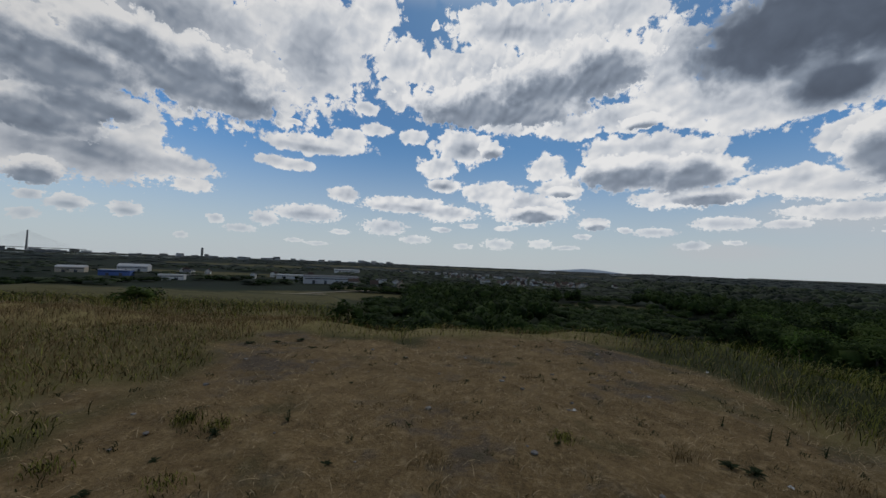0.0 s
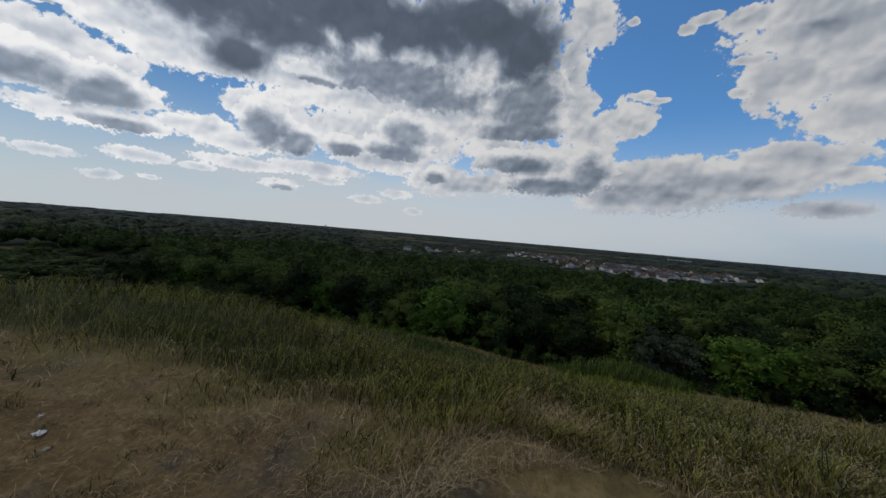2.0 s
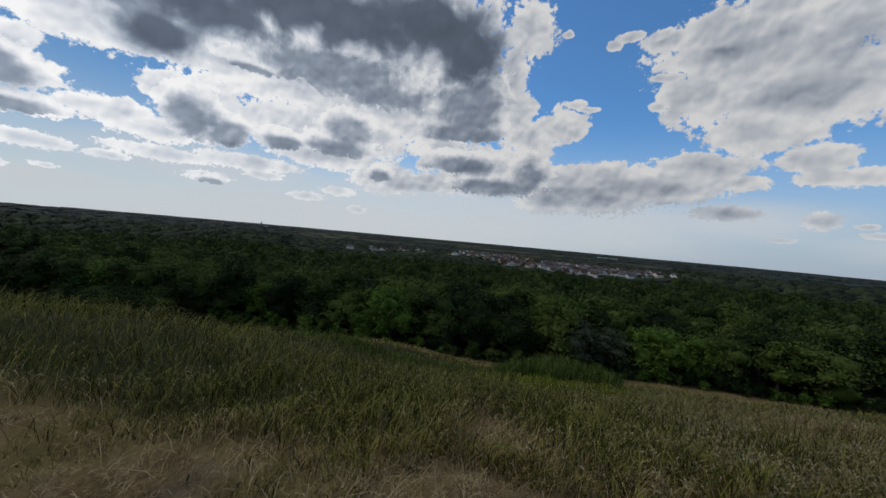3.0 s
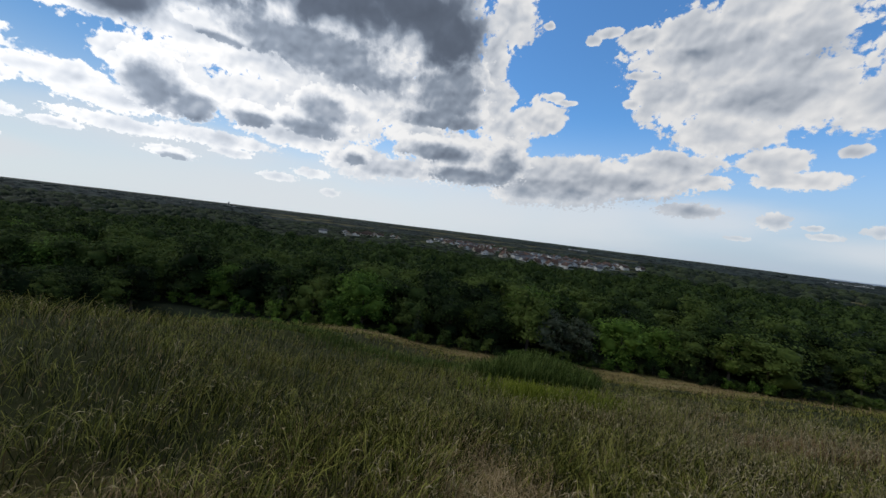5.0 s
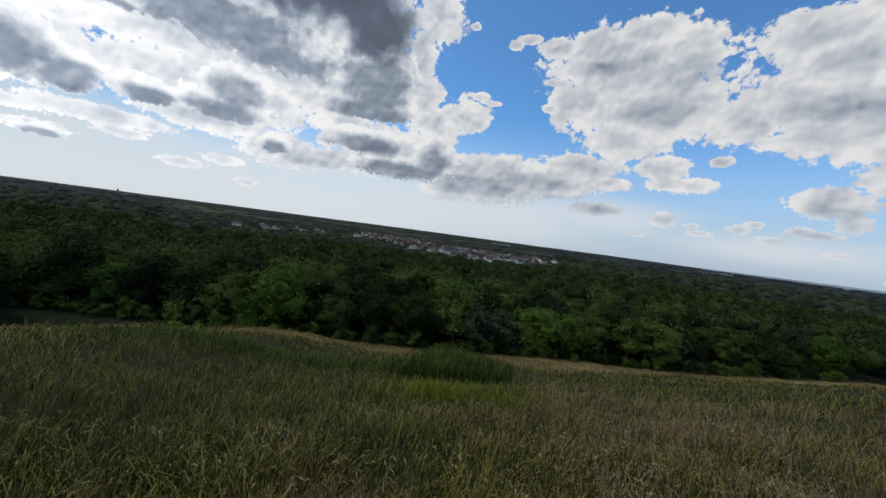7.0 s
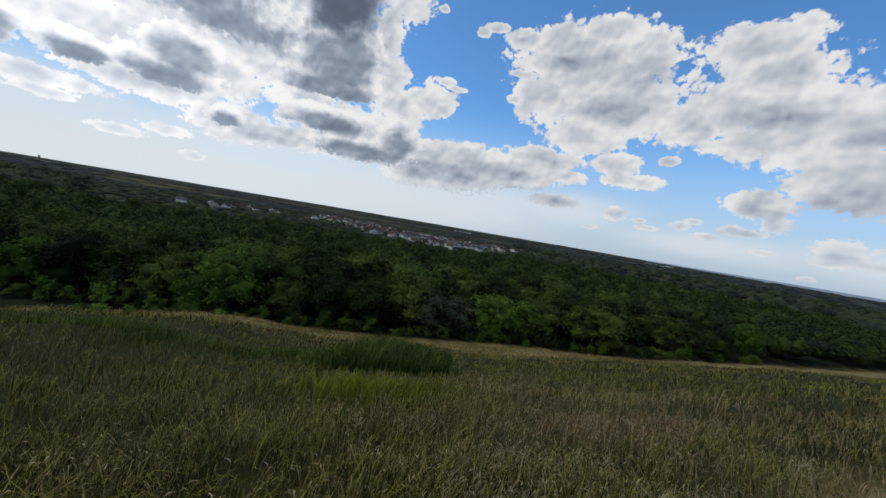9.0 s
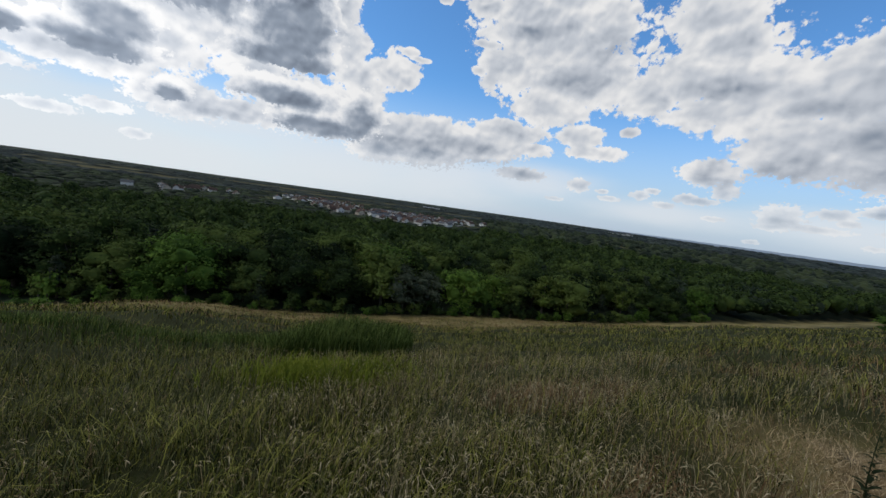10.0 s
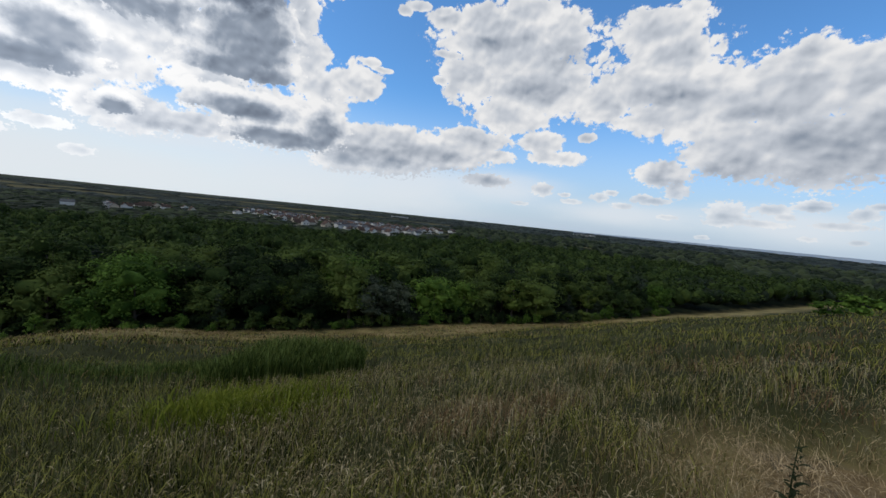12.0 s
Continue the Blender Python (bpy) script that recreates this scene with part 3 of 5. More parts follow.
def attr(name):
    n = t.nodes.new("ShaderNodeAttribute")
    n.attribute_name = name
    return n.outputs["Fac"]


def ramp3(v, *stops):
    r = t.nodes.new("ShaderNodeValToRGB")
    t.links.new(v, r.inputs[0])
    e = r.color_ramp.elements
    while len(e) < len(stops):
        e.new(0.5)
    for i, c in enumerate(stops):
        e[i].position = 0.3 + 0.4 * i / (len(stops) - 1)
        e[i].color = (*c, 1)
    return r.outputs[0]


n_big, n_mid, n_fine = fbm(t, pos, 0.45, 5), fbm(t, pos, 2.6, 6, 0.65), fbm(t, pos, 26, 6, 0.7)
grain = mth(t, "ADD", mth(t, "MULTIPLY", n_mid, 0.5), mth(t, "MULTIPLY", n_fine, 0.5))
soil = ramp3(grain, (0.070, 0.048, 0.023), (0.182, 0.124, 0.058), (0.34, 0.242, 0.118))
ash = mth(t, "MULTIPLY", step(t, mth(t, "ADD", mth(t, "MULTIPLY", n_big, 0.6), mth(t, "MULTIPLY", n_mid, 0.4)), 0.50, 0.60), 0.75)
pale = step(t, fbm(t, pos, 7.0, 6, 0.7), 0.52, 0.68)
soil = mixc(t, mth(t, "MULTIPLY", pale, 0.55), soil, (0.36, 0.27, 0.15))
soil = mixc(t, ash, soil, ramp3(n_fine, (0.045, 0.038, 0.034), (0.10, 0.088, 0.078)))
soil = mixc(t, mth(t, "MULTIPLY", step(t, fbm(t, pos, 0.9, 5), 0.56, 0.66), 0.5), soil, (0.075, 0.07, 0.03))
turf = ramp3(mth(t, "ADD", mth(t, "MULTIPLY", fbm(t, pos, 0.12, 5), 0.6), mth(t, "MULTIPLY", n_fine, 0.4)), (0.014, 0.018, 0.005), (0.036, 0.040, 0.013), (0.080, 0.076, 0.028))
hay = ramp3(mth(t, "ADD", mth(t, "MULTIPLY", fbm(t, pos, 0.2, 5), 0.5), mth(t, "MULTIPLY", n_mid, 0.5)), (0.125, 0.105, 0.042), (0.25, 0.20, 0.082), (0.38, 0.30, 0.135))
forest = ramp3(fbm(t, pos, 0.02, 6), (0.010, 0.016, 0.009), (0.022, 0.031, 0.016))
col = mixc(t, attr("dry"), turf, hay)
col = mixc(t, attr("wood"), col, forest)
col = mixc(t, attr("bare"), col, soil)
t.links.new(col, b.inputs["Base Color"])
b.inputs["Roughness"].default_value = 0.97
b.inputs["Specular IOR Level"].default_value = 0.1
bp = t.nodes.new("ShaderNodeBump")
bp.inputs["Strength"].default_value, bp.inputs["Distance"].default_value = 0.9, 0.03
t.links.new(mth(t, "ADD", n_fine, mth(t, "MULTIPLY", n_mid, 0.7)), bp.inputs["Height"])
t.links.new(bp.outputs[0], b.inputs["Normal"])
ground = mesh_object("ground", np.stack([gx, gy, gz], 1), quads, m_ground)
cap = mesh_object("cap", np.stack([gx, gy, gz], 1)[:SPOKES + 1], fan[:, :3], m_ground)
bmj = bmesh.new()
bmj.from_mesh(ground.data)
bmj.from_mesh(cap.data)
bmesh.ops.remove_doubles(bmj, verts=[v for v in bmj.verts if (v.co.xy - Vector((2, -1))).length < 0.3], dist=0.001)
bmj.to_mesh(ground.data)
bmj.free()
bpy.data.objects.remove(cap)
co = np.empty(len(ground.data.vertices) * 3, np.float32)
ground.data.vertices.foreach_get("co", co)
co = co.reshape(-1, 3)
wood = smooth(-co[:, 2], 30.9, 31.4) * (1 - open_land(co[:, 0], co[:, 1]))
for key, value in (("bare", bare(co[:, 0], co[:, 1])), ("dry", np.maximum(dry(co[:, 0], co[:, 1]), open_land(co[:, 0], co[:, 1]) * 0.28)), ("wood", wood)):
    a = ground.data.attributes.new(key, "FLOAT", "POINT")
    a.data.foreach_set("value", value.astype(np.float32))
ground.data.polygons.foreach_set("use_smooth", np.ones(len(ground.data.polygons), bool))
tagged(ground, "dry grassy hill with a bare trodden top above a wooded plain", "ground", kind="structure")


# ---- grass ----
def blades(name, x, y, height, width, mat, label, lean=0.35, heads=0.0, head_len=0.1, droop=0.5):
    """Bent, tapered blades of grass, some with a seed head, as one sheet of stuff."""
    n = len(x)
    z = ground_z(x, y) - 0.01
    a, turn_ = 5.4 + 1.2 * wavy(x, y, 1.3) + rng.normal(0, 1.7, n), rng.uniform(0, 6.283, n)
    wind = 0.12
    bend = lean * height * rng.uniform(0.3, 1.6, n)
    dx, dy = np.cos(a) * bend + wind * height * 0.5, np.sin(a) * bend - wind * height * 0.4
    wx, wy = np.cos(turn_) * width / 2, np.sin(turn_) * width / 2
    base = np.stack([x, y, z], 1)
    side = np.stack([wx, wy, np.zeros(n)], 1)
    mid = base + np.stack([dx * 0.20, dy * 0.20, height * 0.62], 1)
    top = base + np.stack([dx * 0.58, dy * 0.58, height * 0.94], 1)
    tip = base + np.stack([dx, dy, height * (1 - droop * rng.uniform(0.1, 1.0, n))], 1)
    v = np.stack([base - side, base + side, mid - side * 0.9, mid + side * 0.9, top - side * 0.6, top + side * 0.6, tip], 1).reshape(-1, 3)
    o = (np.arange(n) * 7)[:, None]
    f = np.concatenate([o + [0, 1, 3], o + [0, 3, 2], o + [2, 3, 5], o + [2, 5, 4], o + [4, 5, 6]])
    if heads:
        pick = np.nonzero(rng.random(n) < heads)[0]
        k = len(pick)
        p = tip[pick]
        d = np.stack([dx[pick], dy[pick], 0.35 * height[pick] * (1 - droop)], 1)
        d /= np.linalg.norm(d, axis=1)[:, None] + 1e-6
        d[:, 2] -= droop * rng.uniform(0.2, 1.0, k)
        d *= (head_len * rng.uniform(0.5, 1.3, k))[:, None]
        s2 = np.stack([-d[:, 1], d[:, 0], np.zeros(k)], 1)
        s2 /= np.linalg.norm(s2, axis=1)[:, None] + 1e-6
        s2 *= (0.6 * width[pick] + 0.0028)[:, None]
        up = np.array([0, 0, 0.22 * head_len])
        hv = np.stack([p, p + d * 0.45 + s2 + up, p + d * 0.45 - s2 + up, p + d], 1).reshape(-1, 3)
        o2 = (len(v) + np.arange(k) * 4)[:, None]
        f = np.concatenate([f, o2 + [0, 1, 2], o2 + [1, 3, 2]])
        v = np.concatenate([v, hv])
    ob = mesh_object(name, v, f, mat)
    return tagged(ob, label, "grass", kind="stuff")


def scatter(n, near=1.3, far=96.0, a0=-62, a1=196, power=1.0):
    r = near * (far / near) ** (rng.random(n) ** power)
    a = np.radians(rng.uniform(a0, a1, n))
    return 2.9 + r * np.sin(a), -1.6 + r * np.cos(a), r


def blade_width(r):
    return np.maximum(0.0062, 0.0009 * r) * rng.uniform(0.6, 1.3, len(r))


gx_, gy_, gr = scatter(250000)
gaps = smooth(wavy(gx_ * 1.1, gy_, 1.5) + 0.7 * wavy(gx_, gy_ * 1.2, 0.7), -1.3, 0.2)
keep = (bare(gx_, gy_) < rng.random(len(gx_)) * 0.55) & (ground_z(gx_, gy_) > -31.2) & (rng.random(len(gx_)) < 0.20 + 0.80 * gaps)
gx_, gy_, gr = gx_[keep], gy_[keep], gr[keep]
dryness = np.clip(dry(gx_, gy_) + 0.22 * wavy(gx_, gy_, 3.0) + 0.1 * wavy(gx_, gy_, 0.9) + 0.16 * smooth(gy_, -3, -5) * smooth(gx_, 12, 8), 0, 1)
clump = wavy(gx_ * 0.8, gy_, 2.2) + 0.6 * wavy(gx_, gy_, 0.8)
tall = 0.15 + 0.09 * smooth(gx_, 4.4, 6.5) + 0.10 * clump
tall = tall + 0.45 * smooth(gy_, 12, 18) * smooth(gy_, 36, 28) * smooth(gx_, 2, -4) - 0.05 * smooth(gx_, -3.0, -4.5)
tall = np.clip(tall * (1 - 0.65 * flattened(gx_, gy_)), 0.07, 1.2) * rng.uniform(0.5, 1.3, len(gx_))
u = rng.random(len(gx_))
rust = smooth(wavy(gx_ + 31, gy_ - 7, 5.0), 0.25, 0.8) * (gy_ < -4) * smooth(gx_, 13, 9)
is_dry = u < dryness * 0.8 + 0.06
is_rust = ~is_dry & (rng.random(len(gx_)) < rust * 0.8)
sedge_zone = smooth(wavy(gx_ - 12, gy_ + 40, 7.0), -0.3, 0.4) * smooth(gx_, 5.0, 7.0) * (gy_ < 6)
is_sedge = ~is_dry & ~is_rust & (rng.random(len(gx_)) < sedge_zone * 0.35)
is_green = ~is_dry & ~is_rust & ~is_sedge
wd = blade_width(gr)
for nm, sel, mt, lb, hd in (("dry_grass", is_dry, M_DRY, "straw-coloured dry grass on the hilltop's rim and slope", 0.12),
                            ("rusty_grass", is_rust, M_RUST, "reddish brown withered grass on the slope", 0.2),
                            ("blue_green_grass", is_sedge, M_SEDGE, "blue-green grass with drooping tan seed heads", 0.0),
                            ("green_grass", is_green, M_GREEN, "tall olive green grass on the hillside", 0.0)):
    blades(nm, gx_[sel], gy_[sel], tall[sel] * (0.75 if nm == "dry_grass" else 1.0), wd[sel], mt, lb, 0.95, hd, 0.05)
# seed-bearing stalks above the blades
hx, hy, hr = scatter(52000, 1.5, 13.0)
keep = (rng.random(len(hx)) < 0.12 + 0.88 * smooth(hy, -2.0, -4.5)) & (bare(hx, hy) < 0.08) & (dry(hx, hy) < 0.75) & (hx > 3.6) & (flattened(hx, hy) < 0.4)
hx, hy, hr = hx[keep], hy[keep], hr[keep]
ht = (0.18 + 0.10 * smooth(hx, 4.6, 7.5) + 0.12 * wavy(hx * 0.8, hy, 2.2)) * rng.uniform(0.7, 1.25, len(hx))
blades("seeding_grass", hx, hy, np.clip(ht, 0.12, 1.2), blade_width(hr) * 0.6, M_STALK, "tan grass stalks with drooping seed heads", 0.6, 1.0, 0.09, 0.6)
# grass of the far meadow and of the west side
def sward(x, y, low, high, width, share):
    """Blades over an area, dry and green by the soil."""
    keep_ = (ground_z(x, y) > -31.3) & (bare(x, y) < 0.3)
    x, y = x[keep_], y[keep_]
    h = rng.uniform(low, high, len(x)) * (0.8 + 0.35 * wavy(x, y, 3.0) + 0.25 * wavy(x, y, 9.0))
    w = width * rng.uniform(0.6, 1.3, len(x))
    pale_ = rng.random(len(x)) < share + 0.6 * dry(x, y) + 0.25 * wavy(x, y, 11.0)
    blades("meadow_grass", x[pale_], y[pale_], np.maximum(h, 0.08)[pale_], w[pale_], M_DRY, "straw-coloured tufts of meadow grass", 0.8)
    blades("meadow_grass", x[~pale_], y[~pale_], np.maximum(h, 0.08)[~pale_], w[~pale_], M_GREEN, "olive green tufts of meadow grass", 0.8)


n = 52000
sward(rng.uniform(30, 106, n), rng.uniform(-115, 60, n), 0.2, 0.6, 0.06, 0.34)
n = 60000
sward(rng.uniform(-16, -3.2, n), rng.uniform(-1, 18, n), 0.05, 0.17, 0.011, 0.55)
# litter: straw lying on the trodden top
lx, ly, lr = scatter(170000, 1.2, 13.0, -70, 200)
keep = (bare(lx, ly) > 0.25) & (wavy(lx, ly, 1.6) + 0.5 * wavy(lx, ly, 0.6) > rng.uniform(-1.3, 0.9, len(lx)))
lx, ly, lr = lx[keep], ly[keep], lr[keep]
blades("straw_litter", lx, ly, rng.uniform(0.012, 0.05, len(lx)), np.maximum(0.0032, 0.0009 * lr) * rng.uniform(0.6, 1.4, len(lx)), M_STRAW, "short dry straw lying on the trodden ground", 2.6)
# stubble and tiny weeds that dot the trodden top
cx_, cy_, cr = scatter(1500, 1.6, 12.0, -70, 200)
keep = bare(cx_, cy_) > 0.5
cx_, cy_, cr = cx_[keep], cy_[keep], cr[keep]
k_ = 14
px_ = (cx_[:, None] + rng.normal(0, 0.035, (len(cx_), k_))).ravel()
py_ = (cy_[:, None] + rng.normal(0, 0.035, (len(cx_), k_))).ravel()
pr_ = np.repeat(cr, k_)
half = (rng.random(len(cx_)) < 0.6).repeat(k_)
for sel, mt, lb in ((half, M_WEED, "tiny dark weeds dotting the trodden ground"), (~half, M_DRY, "pale stubble dotting the trodden ground")):
    blades("stubble", px_[sel], py_[sel], rng.uniform(0.015, 0.06, sel.sum()), np.maximum(0.005, 0.0011 * pr_[sel]), mt, lb, 1.2)
# straw pressed flat along the rim and on the trodden patches
fx, fy, fr = scatter(60000, 1.2, 12.0, -30, 200)
keep = (rng.random(len(fx)) < np.maximum(flattened(fx, fy), 0.28 * smooth(fx, 3.3, 4.0) * smooth(fx, 5.4, 4.4)) * 0.9) & (fy < 7)
fx, fy, fr = fx[keep], fy[keep], fr[keep]
ox, oy = 5.0 + rng.normal(0, 0.5, 1500), -7.7 + rng.normal(0, 0.6, 1500)
fx, fy, fr = np.concatenate([fx, ox]), np.concatenate([fy, oy]), np.concatenate([fr, np.full(1500, 4.5)])
blades("flattened_straw", fx, fy, rng.uniform(0.04, 0.13, len(fx)), np.maximum(0.004, 0.0009 * fr), M_STRAW, "pale straw pressed flat on the trodden ground", 2.2)


# ---- woods ----
def empty(name, at=(0, 0, 0)):
    ob = new(name)
    ob.empty_display_size = 0.3
    ob.location = at
    return ob


def part(name, bm, mat, parent, label=""):
    me = bpy.data.meshes.new(name)
    bm.to_mesh(me)
    bm.free()
    me.materials.append(mat)
    ob = new(name, me)
    ob.parent = parent
    if label:
        ob["label"] = label
    return ob


def limb(bm, a, b, ra, rb, sides=7, bend=0.0):
    """A tapered, slightly bent limb from a to b."""
    a, b = Vector(a), Vector(b)
    rows = []
    axis = (b - a).normalized()
    u_ = axis.orthogonal().normalized()
    w_ = axis.cross(u_)
    for k in range(5):
        f = k / 4
        c = a.lerp(b, f) + u_ * bend * math.sin(f * math.pi)
        r = ra + (rb - ra) * f
        rows.append([bm.verts.new(c + (u_ * math.cos(i * 6.283 / sides) + w_ * math.sin(i * 6.283 / sides)) * r) for i in range(sides)])
    for p, q in zip(rows, rows[1:]):
        for i in range(sides):
            bm.faces.new((p[i], p[(i + 1) % sides], q[(i + 1) % sides], q[i]))
    bm.faces.new(rows[-1])


ICO = bmesh.new()
bmesh.ops.create_icosphere(ICO, subdivisions=2, radius=1)
ICO_V = np.array([v.co[:] for v in ICO.verts])
ICO_F = np.array([[v.index for v in f.verts] for f in ICO.faces])
ICO.free()
ICO1 = bmesh.new()
bmesh.ops.create_icosphere(ICO1, subdivisions=1, radius=1)
ICO1_V = np.array([v.co[:] for v in ICO1.verts])
ICO1_F = np.array([[v.index for v in f.verts] for f in ICO1.faces])
ICO1.free()


def leaf_cards(c, n_, size, g):
    """Leaf sprays at places c with outward normals n_: bent quads, as two triangles each."""
    k = len(c)
    nn = n_ + g.normal(0, 0.42, (k, 3))
    nn /= np.linalg.norm(nn, axis=1)[:, None]
    ref = g.normal(0, 1, (k, 3))
    u_ = np.cross(nn, ref)
    u_ /= np.linalg.norm(u_, axis=1)[:, None] + 1e-9
    w_ = np.cross(nn, u_)
    s = (size * g.uniform(0.55, 1.35, k))[:, None]
    v = np.stack([c - u_ * s * 0.6, c - w_ * s * 0.42 + nn * s * 0.12, c + u_ * s * 0.6, c + w_ * s * 0.42 - nn * s * 0.1], 1).reshape(-1, 3)
    o = (np.arange(k) * 4)[:, None]
    return v, np.concatenate([o + [0, 1, 2], o + [0, 2, 3]])


def bumpy(d, seeds, sizes, depth):
    """Radius factor of a billowing blob in the directions d."""
    near = ((d[:, None, :] - seeds[None]) ** 2).sum(-1) / sizes[None] ** 2
    return 1 - depth + depth * np.clip(1 - near, 0, 1).max(1) ** 0.6


def crown_arrays(height, radius, low, lobes, cards, size, seed, cone=False):
    """A crown of a few large billowing masses, each covered with sprays of leaves."""
    g = np.random.default_rng(seed)
    mid, half = (height + low) / 2, (height - low) / 2
    vs, fs, at = [], [], 0
    centres = []
    for i in range(lobes):
        f = (i + 0.5) / lobes
        zz = 0.95 - 1.85 * f
        a = i * 2.4 + g.uniform(-0.5, 0.5)
        rr = math.sqrt(max(0, 1 - zz * zz)) * radius * g.uniform(0.4, 0.62)
        lr = radius * g.uniform(0.38, 0.60)
        if cone:
            rr, lr = radius * (0.05 + 0.35 * f), radius * (0.28 + 0.5 * f)
        centres.append((np.array([math.cos(a) * rr, math.sin(a) * rr, mid + zz * half * 0.72]), lr))
    per = cards // len(centres)
    for c, lr in centres:
        k = 26
        seeds = g.normal(size=(k, 3))
        seeds /= np.linalg.norm(seeds, axis=1)[:, None]
        sizes = g.uniform(0.30, 0.62, k)
        shape = np.array([1, 1, g.uniform(0.75, 1.0)])
        core = ICO_V * (bumpy(ICO_V, seeds, sizes, 0.42) * lr * 0.66)[:, None] * (1 + 0.08 * g.normal(size=(len(ICO_V), 1)))
        vs.append(core * shape + c)
        fs.append(ICO_F + at)
        at += len(core)
        # leaves hang in flat clumps round the bumps, with gaps between
        seeds[:, 2] = np.where(seeds[:, 2] < -0.55, -seeds[:, 2], seeds[:, 2])
        pick = g.integers(k, size=per)
        spread = lr * np.array([0.23, 0.23, 0.10])
        p = c + seeds[pick] * (lr * (0.78 + 0.30 * sizes[pick]))[:, None] * shape + g.normal(size=(per, 3)) * spread * np.minimum(1.6, sizes[pick] / 0.42)[:, None]
        d = p - c
        d /= np.linalg.norm(d, axis=1)[:, None] + 1e-6
        d = d * 0.7 + np.array([0, 0, 0.7])
        lv, lf = leaf_cards(p, d, size, g)
        vs.append(lv)
        fs.append(lf + at)
        at += len(lv)
    return np.concatenate(vs), np.concatenate(fs), centres


def tree(name, label, height, radius, low, lobes, cards, size, seed, leaf, cone=False):
    """A tree: tapered trunk with limbs under a crown of many leaf sprays."""
    root = tagged(empty(name), label, name.replace("_", " ") if name != "tree" else "tree", "trees at the edge of the wood")
    v, f, centres = crown_arrays(height, radius, low, lobes, cards, size, seed, cone)
    bm = bmesh.new()
    limb(bm, (0, 0, -0.4), (0.1, 0.05, height * 0.8), height * 0.022 + 0.05, 0.05, 8, 0.15)
    for c, lr in centres[:: max(1, len(centres) // 6)]:
        limb(bm, (0.03, 0.02, c[2] * 0.55), tuple(c * np.array([0.9, 0.9, 0.97])), height * 0.009 + 0.02, 0.02, 6, 0.1)
    part("trunk", bm, M_BARK, root)
    mesh_object("crown", v, f, leaf, root)
    return root


def put_tree(proto, x, y, scale, squash=1.0):
    o = copy_thing(proto, pose(0, 0, 0))
    o.matrix_basis = Matrix.LocRotScale((x, y, float(ground_z(x, y)) - 0.1), Euler((0, 0, rng.uniform(0, 6.283))), (scale, scale, scale * squash))
    return o


KINDS = {
    "oak": ("tree", "dark green broadleaf tree at the wood's edge", 14, 7.2, 0.2, 8, 2600, 0.50, 11, M_LEAF),
    "ash": ("tree", "tall dark green broadleaf tree in the wood", 15.5, 6.2, 0.4, 8, 2400, 0.50, 12, M_LEAF),
    "round": ("tree", "round-crowned dark green tree in the wood", 12.5, 6.6, 0.2, 7, 2400, 0.50, 13, M_LEAF),
    "maple": ("tree", "dense green maple-like tree at the wood's edge", 14.5, 7.2, 0.1, 9, 2900, 0.48, 14, M_LIME),
    "silver": ("tree", "silvery grey-green willow-like tree at the wood's edge", 13.5, 5.4, 0.2, 8, 2600, 0.40, 15, M_SILVER),
    "yellow": ("tree", "yellow-green lime-like tree standing in the wood", 12.5, 4.2, 1.2, 6, 1000, 0.46, 16, M_YELLOW),
    "pine": ("tree", "dark narrow conifer in the wood", 13, 2.6, 1.0, 7, 800, 0.45, 17, M_PINE, True),
    "bush": ("shrub", "bright green shrub at the foot of the wood", 3.6, 2.0, 0.1, 4, 480, 0.34, 18, M_LIME),
    "thicket": ("shrub", "dark green shrub beside the meadow", 4.2, 2.8, 0.1, 4, 520, 0.40, 19, M_LEAF),
}
PROTO = {k: tree(*v) for k, v in KINDS.items()}
used = set()


def plant(kind, x, y, scale=1.0, squash=1.0):
    if kind not in used:
        used.add(kind)
        o = PROTO[kind]
        o.matrix_basis = Matrix.LocRotScale((x, y, float(ground_z(x, y)) - 0.1), Euler((0, 0, rng.uniform(0, 6.283))), (scale, scale, scale * squash))
        return o
    return put_tree(PROTO[kind], x, y, scale, squash)


